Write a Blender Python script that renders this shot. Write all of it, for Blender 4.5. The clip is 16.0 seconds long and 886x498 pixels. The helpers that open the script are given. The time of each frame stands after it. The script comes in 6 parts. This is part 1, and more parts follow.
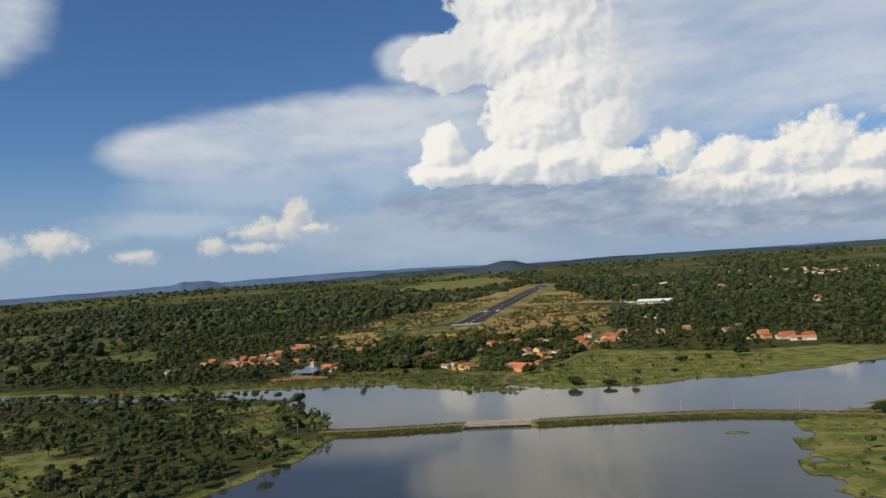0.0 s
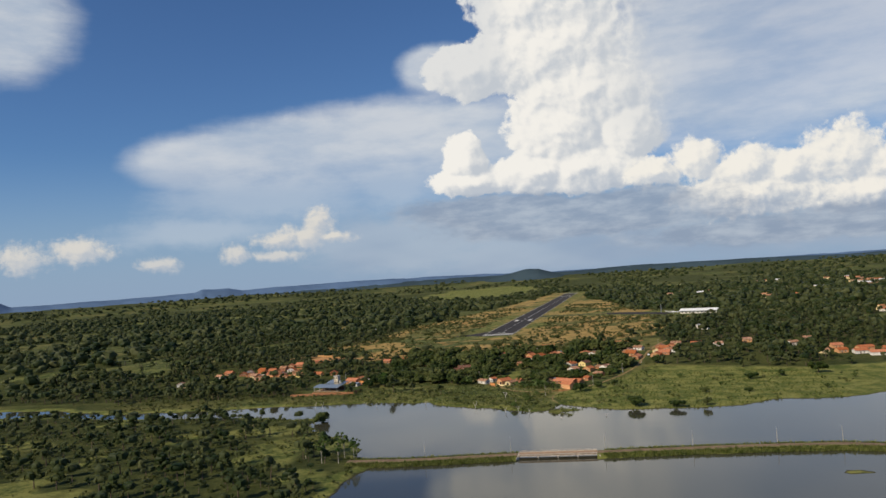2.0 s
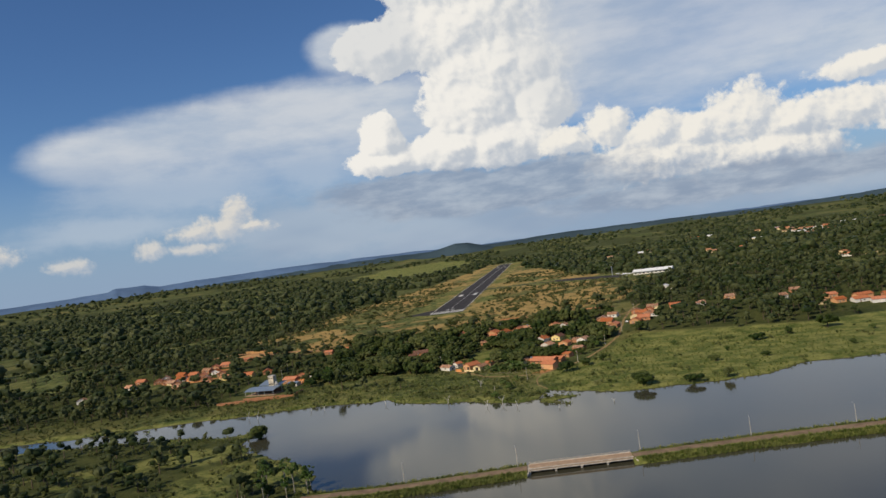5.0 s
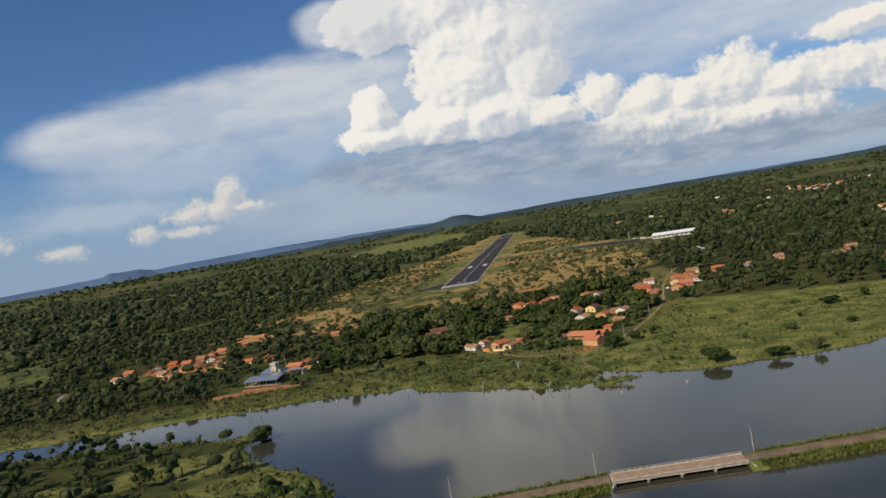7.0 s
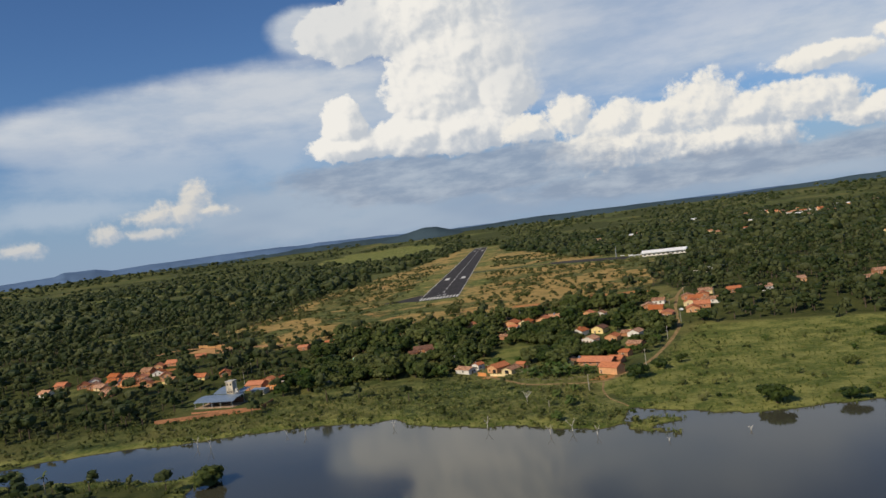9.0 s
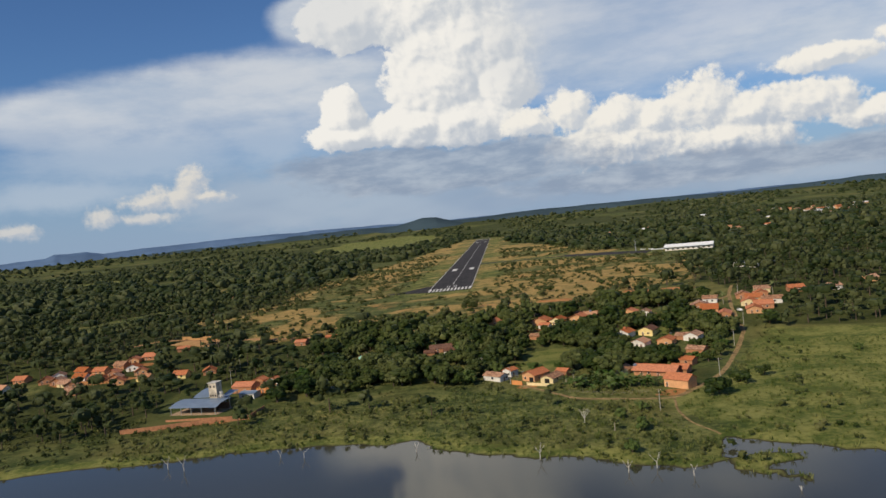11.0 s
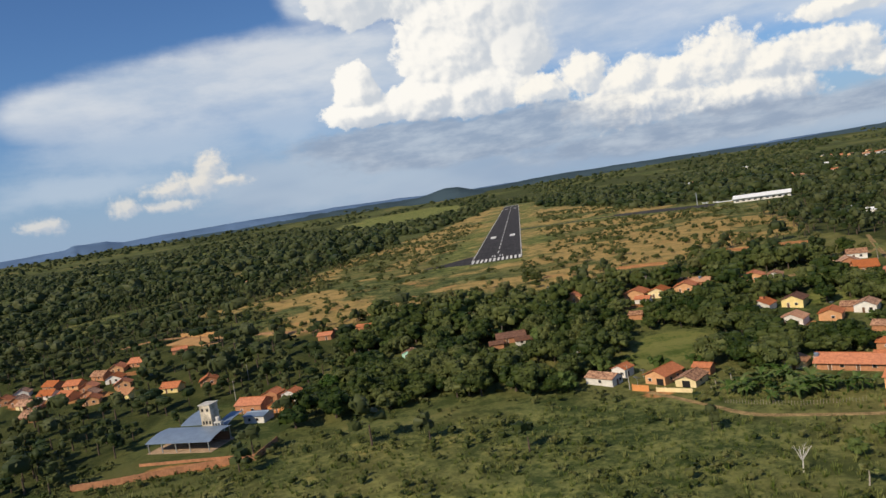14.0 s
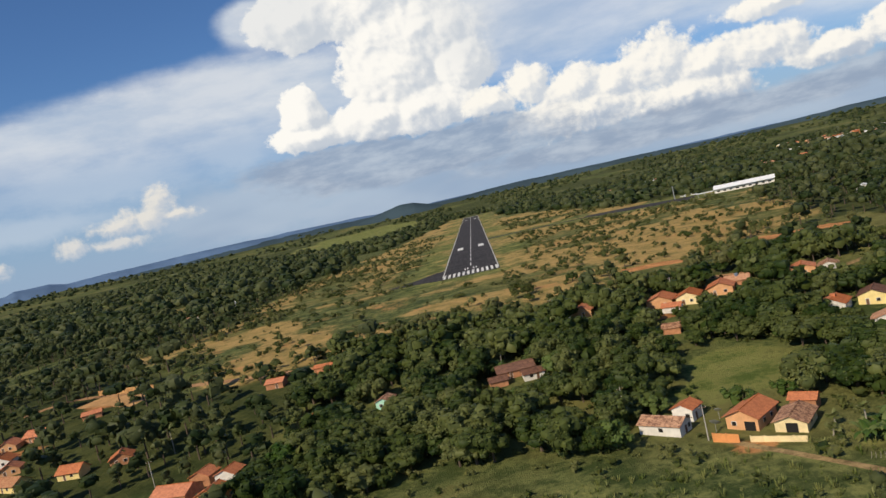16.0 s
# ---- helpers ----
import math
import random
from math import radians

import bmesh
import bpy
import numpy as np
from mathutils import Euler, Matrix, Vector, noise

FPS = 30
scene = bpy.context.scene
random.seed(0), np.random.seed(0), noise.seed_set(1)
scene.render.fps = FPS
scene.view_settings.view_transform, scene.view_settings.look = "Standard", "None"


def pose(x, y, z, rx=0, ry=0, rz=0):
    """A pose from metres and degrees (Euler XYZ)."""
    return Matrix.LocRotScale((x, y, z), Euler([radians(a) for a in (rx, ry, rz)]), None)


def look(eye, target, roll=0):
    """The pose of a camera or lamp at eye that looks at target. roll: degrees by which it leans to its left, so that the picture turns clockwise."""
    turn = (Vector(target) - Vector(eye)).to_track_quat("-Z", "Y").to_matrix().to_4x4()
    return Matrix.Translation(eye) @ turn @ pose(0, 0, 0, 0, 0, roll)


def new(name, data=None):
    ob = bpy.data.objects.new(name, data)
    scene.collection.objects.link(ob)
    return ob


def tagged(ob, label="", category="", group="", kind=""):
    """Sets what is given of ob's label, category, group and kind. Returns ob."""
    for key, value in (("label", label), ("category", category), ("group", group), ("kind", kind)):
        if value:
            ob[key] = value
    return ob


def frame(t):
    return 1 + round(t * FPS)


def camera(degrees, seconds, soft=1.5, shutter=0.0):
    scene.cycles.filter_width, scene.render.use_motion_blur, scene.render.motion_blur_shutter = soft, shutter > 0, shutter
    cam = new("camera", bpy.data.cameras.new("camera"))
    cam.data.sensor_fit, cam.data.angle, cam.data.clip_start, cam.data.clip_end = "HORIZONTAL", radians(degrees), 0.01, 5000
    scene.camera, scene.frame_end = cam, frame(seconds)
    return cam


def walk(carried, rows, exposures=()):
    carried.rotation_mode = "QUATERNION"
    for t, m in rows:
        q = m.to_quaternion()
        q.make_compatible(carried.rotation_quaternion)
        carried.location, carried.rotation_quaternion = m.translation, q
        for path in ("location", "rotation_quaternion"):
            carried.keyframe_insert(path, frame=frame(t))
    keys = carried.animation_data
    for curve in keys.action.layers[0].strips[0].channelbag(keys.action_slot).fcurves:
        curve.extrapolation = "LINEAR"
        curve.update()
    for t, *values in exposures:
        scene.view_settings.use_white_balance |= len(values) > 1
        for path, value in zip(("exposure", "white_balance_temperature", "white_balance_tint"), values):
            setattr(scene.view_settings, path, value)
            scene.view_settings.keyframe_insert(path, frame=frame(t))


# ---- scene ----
cam = camera(61.66, 16.0, soft=1.5)
PATH = [
    (0, (205.28, -1111.06, 102.91), (185.121, -1013.152, 105.472), -4.08),
    (0.5, (197.78, -1094.82, 102.37), (174.715, -997.556, 105.074), -3.86),
    (1, (190.29, -1078.52, 101.77), (165.267, -981.744, 104.809), -3.36),
    (1.5, (182.83, -1062.14, 101.13), (158.282, -965.275, 104.943), -3.49),
    (2, (175.41, -1045.69, 100.45), (152.645, -948.399, 104.372), -3.91),
    (2.5, (168.03, -1029.18, 99.72), (147.485, -931.391, 103.670), -4.89),
    (3, (160.69, -1012.59, 98.96), (140.866, -914.648, 102.728), -5.69),
    (3.5, (153.42, -995.93, 98.15), (133.304, -898.055, 102.188), -6.94),
    (4, (146.21, -979.19, 97.30), (129.030, -880.737, 100.787), -6.48),
    (4.2, (143.35, -972.47, 96.96), (127.946, -873.699, 99.570), -6.35),
    (6.3, (114.10, -901.16, 92.96), (102.504, -801.857, 91.049), -8.87),
    (6.5, (111.41, -894.30, 92.55), (99.140, -795.076, 90.325), -9.28),
    (7, (104.75, -877.07, 91.50), (91.769, -777.972, 88.049), -9.86),
    (7.5, (98.21, -859.75, 90.42), (82.837, -760.991, 87.165), -9.54),
    (8, (91.79, -842.34, 89.31), (75.850, -743.623, 88.824), -10.10),
    (8.5, (85.51, -824.85, 88.17), (74.010, -725.510, 87.558), -8.82),
    (8.7, (83.03, -817.82, 87.71), (73.442, -718.299, 85.867), -8.29),
    (10.8, (58.53, -743.14, 82.63), (52.044, -643.406, 79.290), -5.88),
    (11, (56.35, -735.94, 82.13), (48.522, -636.305, 78.613), -6.07),
    (11.5, (51.03, -717.86, 80.86), (38.053, -618.815, 76.143), -6.89),
    (12, (45.88, -699.68, 79.57), (29.863, -601.105, 74.403), -9.44),
    (12.5, (40.94, -681.39, 78.26), (27.792, -582.451, 72.121), -7.20),
    (13, (36.19, -663.00, 76.93), (23.955, -563.932, 70.985), -6.51),
    (13.5, (31.65, -644.50, 75.59), (19.125, -545.483, 69.445), -7.12),
    (14, (27.33, -625.90, 74.24), (16.203, -526.756, 67.375), -9.17),
    (14.5, (23.23, -607.18, 72.88), (14.807, -507.847, 64.987), -10.82),
    (15, (19.37, -588.35, 71.50), (12.422, -488.724, 66.312), -9.43),
    (15.5, (15.74, -569.40, 70.11), (8.447, -469.791, 65.191), -9.92),
    (16, (12.36, -550.34, 68.72), (7.235, -450.641, 62.935), -13.08),
]
walk(cam, [(t, look(eye, target, roll)) for t, eye, target, roll in PATH], exposures=((0.0, -0.10), (6.5, -0.14), (11.2, -0.12), (12.0, -0.02), (16.0, 0.04)))

# ---------------------------------------------------------------- light
SUN_AZ = 222.0   # degrees clockwise from +y, towards the sun
SUN_EL = 38.0
sun_dir = Vector((math.sin(radians(SUN_AZ)) * math.cos(radians(SUN_EL)), math.cos(radians(SUN_AZ)) * math.cos(radians(SUN_EL)), math.sin(radians(SUN_EL))))
sun = new("sun", bpy.data.lights.new("sun", "SUN"))
sun.data.energy, sun.data.angle, sun.data.color = 4.3, radians(0.53), (1.0, 0.87, 0.66)
sun.matrix_world = look((0, 0, 400), Vector((0, 0, 400)) - sun_dir)


class Nodes:
    """Short hand for building node trees."""

    def __init__(self, tree):
        self.t = tree
        self.t.nodes.clear()

    def add(self, kind, ins=(), **props):
        n = self.t.nodes.new(kind)
        for k, v in props.items():
            setattr(n, k, v)
        for k, v in dict(ins).items():
            self.put(n.inputs[k], v)
        return n

    def put(self, sock, v):
        if isinstance(v, bpy.types.NodeSocket):
            self.t.links.new(v, sock)
        elif v is not None:
            sock.default_value = v

    def m(self, op, a, b=None, c=None, clamp=False):
        n = self.add("ShaderNodeMath", operation=op, use_clamp=clamp)
        for i, v in enumerate((a, b, c)):
            self.put(n.inputs[i], v)
        return n.outputs[0]

    def v(self, op, a, b=None):
        n = self.add("ShaderNodeVectorMath", operation=op)
        self.put(n.inputs[0], a)
        if b is not None:
            self.put(n.inputs[1], b)
        return n.outputs["Value"] if op in ("LENGTH", "DISTANCE", "DOT_PRODUCT") else n.outputs[0]

    def span(self, x, a, b, lo=0.0, hi=1.0):
        n = self.add("ShaderNodeMapRange", interpolation_type="SMOOTHSTEP")
        for i, v in enumerate((x, a, b, lo, hi)):
            self.put(n.inputs[i], v)
        return n.outputs[0]

    def mix(self, f, a, b):
        n = self.add("ShaderNodeMix", data_type="RGBA")
        self.put(n.inputs[0], f)
        self.put(n.inputs[6], a)
        self.put(n.inputs[7], b)
        return n.outputs[2]

    def noise(self, vec, scale, detail=4.0, rough=0.5, out=0):
        n = self.add("ShaderNodeTexNoise", {"Scale": scale, "Detail": detail, "Roughness": rough})
        if vec is not None:
            self.put(n.inputs["Vector"], vec)
        return n.outputs[out]

    def cells(self, vec, scale, smooth=1.0):
        n = self.add("ShaderNodeTexVoronoi", {"Scale": scale}, feature="SMOOTH_F1")
        n.inputs["Smoothness"].default_value = smooth
        self.put(n.inputs["Vector"], vec)
        return n.outputs["Distance"]


def rgb(r, g, b):
    return (r, g, b, 1.0)


# ---------------------------------------------------------------- sky with its clouds
world = bpy.data.worlds.new("sky")
scene.world = world
world.use_nodes = True
W = Nodes(world.node_tree)
sky = W.add("ShaderNodeTexSky", sky_type="NISHITA", sun_disc=False, sun_elevation=radians(SUN_EL), sun_rotation=radians(SUN_AZ), air_density=1.0, dust_density=0.1, ozone_density=6.0)
ray = W.add("ShaderNodeTexCoord").outputs["Generated"]
sep = W.add("ShaderNodeSeparateXYZ", {0: ray})
az = W.m("MULTIPLY", W.m("ARCTAN2", sep.outputs[0], sep.outputs[1]), 57.29578)
el = W.m("MULTIPLY", W.m("ARCSINE", sep.outputs[2]), 57.29578)
plane = W.add("ShaderNodeCombineXYZ", {0: az, 1: el}).outputs[0]
warp = W.v("SUBTRACT", W.noise(plane, 0.30, 5.0, 0.6, 1), (0.5, 0.5, 0.5))
warped = W.v("ADD", plane, W.v("MULTIPLY", warp, (2.6, 2.0, 0.0)))


def blobs(vec, items, sharp=0.18):
    """How deep a direction lies inside a set of rounded clouds: azimuth, elevation, half width, half height."""
    top = None
    for a, e, rx, ry in items:
        d = W.m("SUBTRACT", 1.0, W.v("LENGTH", W.v("MULTIPLY", W.v("SUBTRACT", vec, (a, e, 0)), (1 / rx, 1 / ry, 0))))
        top = d if top is None else W.m("SMOOTH_MAX", top, d, sharp)
    return top


COLUMN = [(-3.5, 20.8, 7.2, 5.6), (-3.8, 16.6, 6.9, 3.4), (-10.2, 15.5, 3.7, 2.2), (-1.3, 13.2, 6.3, 3.8), (-3.9, 10.6, 4.5, 3.6), (1.6, 10.2, 3.2, 2.6), (-5.6, 7.7, 4.4, 1.9), (-11.0, 8.9, 2.0, 2.2), (-10.9, 7.3, 3.0, 1.3), (-2.0, 7.6, 5.0, 2.2)]
HEAP = [(3.2, 6.8, 2.6, 1.4), (6.0, 7.5, 2.3, 1.8), (9.6, 6.2, 3.0, 1.8), (12.2, 5.8, 2.6, 1.8), (15.4, 6.5, 3.3, 2.5), (18.8, 5.5, 3.4, 1.9), (10.0, 4.5, 6.5, 2.0), (17.5, 3.9, 5.5, 1.7), (22.5, 5.6, 3.8, 1.7), (27.0, 4.3, 3.2, 1.1), (31.5, 4.8, 3.4, 1.6), (23.8, 8.4, 3.6, 0.9), (29.0, 9.2, 2.6, 0.7)]
LOW = [(-22.6, 4.8, 1.5, 1.5), (-23.6, 3.8, 2.1, 1.1), (-25.8, 3.6, 2.6, 0.9), (-28.6, 2.8, 1.5, 0.9), (-26.0, 2.5, 3.0, 0.6), (-21.4, 3.6, 1.7, 0.6), (-39.3, 3.6, 2.5, 1.1), (-42.5, 3.1, 2.4, 1.2), (-34.3, 2.3, 1.7, 0.7)]
VEIL = [(-14.5, 10.4, 10.0, 4.0), (-23.5, 9.9, 10.0, 3.6), (-29.5, 9.6, 6.8, 2.4), (12.0, 14.5, 15.0, 8.0), (31.0, 12.0, 14.0, 7.0), (-45.5, 19.0, 7.4, 5.0), (-12.5, 15.9, 3.6, 2.0)]
THIN = [(-26.0, 6.9, 10.0, 2.6), (-16.5, 7.6, 6.0, 2.6), (-31.0, 4.6, 8.0, 1.5), (-8.0, 10.5, 7.0, 5.0), (22.0, 10.0, 9.0, 2.2)]
BASE = [(-9.0, 4.9, 8.6, 1.6), (1.0, 4.6, 8.0, 1.6), (-1.5, 3.4, 14.0, 1.2), (16.0, 2.0, 19.0, 1.3), (33.0, 2.6, 12.0, 1.4)]
DIM = [(-16.0, 3.0, 9.0, 2.6), (-4.0, 1.6, 16.0, 1.8), (22.0, 1.4, 24.0, 1.4)]


def billow(vec, items, sharp, amp=1.0, freq=1.0):
    """Heaped cloud: its rounded bulk, and the ragged fine part of its edge."""
    bulk = blobs(vec, items, sharp)
    for scale, k in ((0.34, 0.40), (0.85, 0.22), (2.1, 0.10)):
        bulk = W.m("ADD", bulk, W.m("MULTIPLY", W.m("SUBTRACT", 0.45, W.cells(vec, scale * freq, 0.7)), k * amp))
    return bulk, W.m("SUBTRACT", W.noise(vec, 1.0 * freq, 10.0, 0.66), 0.5)


def heaped(items, sharp, shift, amp, freq, ragged, grain_k):
    """Depth inside a heaped cloud, and how far its surface faces the sun."""
    b0, d0 = billow(small_warp, items, sharp, amp, freq)
    b1, d1 = billow(W.v("ADD", small_warp, shift), items, sharp, amp, freq)
    depth = W.m("ADD", b0, W.m("MULTIPLY", d0, ragged))
    return depth, W.m("ADD", W.m("SUBTRACT", b0, b1), W.m("MULTIPLY", W.m("SUBTRACT", d0, d1), grain_k))


small_warp = W.v("ADD", plane, W.v("MULTIPLY", warp, (1.3, 1.0, 0.0)))
h0, slope = heaped(COLUMN, 0.10, (-0.42, 0.34, 0.0), 1.0, 1.0, 0.55, 0.30)
k0, heap_slope = heaped(HEAP, 0.12, (-0.32, 0.28, 0.0), 1.25, 1.4, 0.75, 0.40)
low0, low_slope = heaped(LOW, 0.20, (-0.25, 0.22, 0.0), 1.3, 1.7, 1.3, 0.5)
# the lee side of the tower frays out and greys, and so does the bulge behind it
lee = W.m("MULTIPLY", W.span(az, -3.0, 4.0), W.span(el, 8.0, 11.0))
bulge = W.m("MULTIPLY", W.span(az, -6.5, -9.0), W.span(el, 12.0, 13.5))
fray = W.m("MULTIPLY", W.span(az, -1.0, 3.5), W.span(el, 8.0, 11.0))
tower_mask = W.span(h0, W.m("MULTIPLY_ADD", fray, -0.22, -0.02), W.m("MULTIPLY_ADD", fray, 0.34, 0.12))
facing = W.span(slope, -0.24, 0.15)
facing = W.m("MULTIPLY", facing, W.m("MULTIPLY_ADD", W.m("MAXIMUM", lee, bulge), -0.42, 1.0))
heap_mask = W.span(k0, -0.08, 0.24)
heap_face = W.span(heap_slope, -0.30, 0.24)
low_mask = W.m("MULTIPLY", W.span(low0, -0.10, 0.70), 0.78)
low_face = W.m("MULTIPLY", W.span(low_slope, -0.25, 0.25, 0.25, 1.0), W.span(el, 2.0, 4.2, 0.60, 1.0))
soft = W.noise(W.v("MULTIPLY", plane, (0.07, 0.20, 0)), 1.0, 3.0, 0.5)
wisp = W.noise(W.v("MULTIPLY", plane, (0.20, 0.62, 0)), 1.0, 6.0, 0.62)
veil_h = W.m("ADD", blobs(small_warp, VEIL, 0.30), W.m("MULTIPLY", W.m("SUBTRACT", soft, 0.5), 0.45))
veil_h = W.m("ADD", veil_h, W.m("MULTIPLY", W.m("SUBTRACT", wisp, 0.5), 0.22))
veil_mask = W.m("MULTIPLY", W.span(veil_h, -0.08, 0.36), 0.84)
veil_mask = W.m("MULTIPLY", veil_mask, W.m("MAXIMUM", W.span(el, 6.8, 10.2, 0.12, 1.0), W.span(az, -6.0, 4.0, 0.0, 1.0)))
veil_mask = W.m("MULTIPLY", veil_mask, W.span(az, 3.0, 13.0, 1.0, 0.80))
thin_h = W.m("ADD", blobs(warped, THIN, 0.30), W.m("MULTIPLY", W.m("SUBTRACT", wisp, 0.5), 0.9))
thin_mask = W.m("MULTIPLY", W.span(thin_h, -0.15, 0.75), 0.50)
base_h = W.m("ADD", blobs(small_warp, BASE, 0.2), W.m("MULTIPLY", W.m("SUBTRACT", W.noise(W.v("MULTIPLY", plane, (0.40, 0.75, 0)), 1.0, 6.0, 0.6), 0.5), 0.95))
base_mask = W.m("MULTIPLY", W.span(base_h, -0.05, 0.40), 0.88)
dim_h = W.m("ADD", blobs(small_warp, DIM, 0.3), W.m("MULTIPLY", W.m("SUBTRACT", W.noise(W.v("MULTIPLY", plane, (0.22, 0.55, 0)), 1.0, 6.0, 0.62), 0.5), 1.1))
dim_mask = W.m("MULTIPLY", W.span(dim_h, -0.15, 0.50), 0.72)
# broken cloud over the rest of the dome
far_cloud = W.span(W.noise(ray, 2.2, 7.0, 0.55), 0.52, 0.75, 0.0, 0.6)
side = W.m("MAXIMUM", W.span(W.m("ABSOLUTE", az), 48.0, 70.0), W.span(el, 24.0, 34.0))
far_mask = W.m("MULTIPLY", far_cloud, side)

blue = W.v("MULTIPLY", sky.outputs[0], (0.063, 0.076, 0.0905))
colour = W.mix(W.span(el, -1.0, 11.0, 0.90, 0.0), blue, rgb(0.285, 0.395, 0.565))
colour = W.mix(far_mask, colour, rgb(0.58, 0.60, 0.63))
colour = W.mix(thin_mask, colour, rgb(0.60, 0.66, 0.73))
colour = W.mix(veil_mask, colour, W.mix(W.span(W.m("ADD", W.m("MULTIPLY", soft, 0.6), W.m("MULTIPLY", wisp, 0.4)), 0.36, 0.62), rgb(0.47, 0.555, 0.67), rgb(0.72, 0.745, 0.77)))
colour = W.mix(dim_mask, colour, W.mix(W.span(soft, 0.35, 0.65), rgb(0.315, 0.40, 0.535), rgb(0.45, 0.525, 0.625)))
colour = W.mix(low_mask, colour, W.mix(low_face, rgb(0.52, 0.56, 0.62), rgb(0.88, 0.81, 0.70)))
shade = W.mix(W.span(el, 3.0, 9.0), rgb(0.47, 0.53, 0.62), rgb(0.58, 0.62, 0.67))
lit = W.mix(facing, shade, rgb(0.96, 0.93, 0.87))
colour = W.mix(tower_mask, colour, lit)
colour = W.mix(heap_mask, colour, W.mix(heap_face, W.mix(W.span(el, 2.0, 7.0), rgb(0.40, 0.47, 0.575), rgb(0.60, 0.64, 0.69)), rgb(0.95, 0.91, 0.83)))
streak = W.noise(W.v("MULTIPLY", plane, (0.25, 0.8, 0)), 1.0, 6.0, 0.6)
colour = W.mix(base_mask, colour, W.mix(W.span(streak, 0.36, 0.70), rgb(0.29, 0.36, 0.475), rgb(0.48, 0.54, 0.62)))
W.add("ShaderNodeOutputWorld", {0: W.add("ShaderNodeBackground", {0: colour, 1: 1.0}).outputs[0]})


# ---------------------------------------------------------------- materials
def material(name):
    mat = bpy.data.materials.new(name)
    mat.use_nodes = True
    return mat, Nodes(mat.node_tree)


def finish(n, base, rough=0.9, bump=None, strength=0.3, distance=0.05, metal=0.0, spec=0.3):
    b = n.add("ShaderNodeBsdfPrincipled", {"Base Color": base, "Roughness": rough, "Metallic": metal, "Specular IOR Level": spec})
    if bump is not None:
        n.put(b.inputs["Normal"], n.add("ShaderNodeBump", {"Height": bump, "Strength": strength, "Distance": distance}).outputs[0])
    n.add("ShaderNodeOutputMaterial", {0: b.outputs[0]})
    return b


def spot(n):
    return n.add("ShaderNodeNewGeometry").outputs["Position"]


def plain(name, c, rough=0.8, vary=0.25, scale=0.8, metal=0.0, bump=0.2, spec=0.3):
    """Paint, plaster, timber or metal with stains at two scales."""
    mat, n = material(name)
    p = n.add("ShaderNodeTexCoord").outputs["Object"]
    big, fine = n.noise(p, scale, 5.0, 0.6), n.noise(p, scale * 9, 4.0, 0.6)
    k = n.m("ADD", n.m("MULTIPLY", big, 0.65), n.m("MULTIPLY", fine, 0.35))
    dark = tuple(v * (1 - vary) for v in c)
    light = tuple(min(1.0, v * (1 + vary * 0.5)) for v in c)
    own = n.add("ShaderNodeObjectInfo").outputs["Random"]
    base = n.mix(n.span(k, 0.36, 0.64), rgb(*dark), rgb(*light))
    hs = n.add("ShaderNodeHueSaturation", {"Color": base, "Value": n.m("MULTIPLY_ADD", own, 0.16, 0.92)})
    finish(n, hs.outputs[0], rough, fine, bump, 0.02, metal, spec)
    return mat


def tile_roof(name, c, worn):
    """Clay pan tiles: rows of ridges down the slope, patchy ageing."""
    mat, n = material(name)
    p = n.add("ShaderNodeTexCoord").outputs["Object"]
    big, fine = n.noise(p, 0.9, 5.0, 0.7), n.noise(p, 3.2, 4.0, 0.7)
    own = n.add("ShaderNodeObjectInfo").outputs["Random"]
    k = n.m("ADD", n.m("MULTIPLY", big, 0.5), n.m("MULTIPLY", fine, 0.5))
    base = n.mix(n.span(k, 0.42, 0.58), rgb(*worn), rgb(*c))
    hs = n.add("ShaderNodeHueSaturation", {"Color": base, "Value": n.m("MULTIPLY_ADD", own, 0.35, 0.82), "Saturation": n.m("MULTIPLY_ADD", own, -0.15, 1.05)})
    wave = n.add("ShaderNodeTexWave", {"Vector": p, "Scale": 0.9, "Distortion": 0.6}, bands_direction="X")
    rows = n.add("ShaderNodeTexWave", {"Vector": p, "Scale": 0.7, "Distortion": 0.8}, bands_direction="Y")
    finish(n, hs.outputs[0], 0.85, n.m("ADD", wave.outputs["Fac"], rows.outputs["Fac"]), 0.5, 0.06)
    return mat


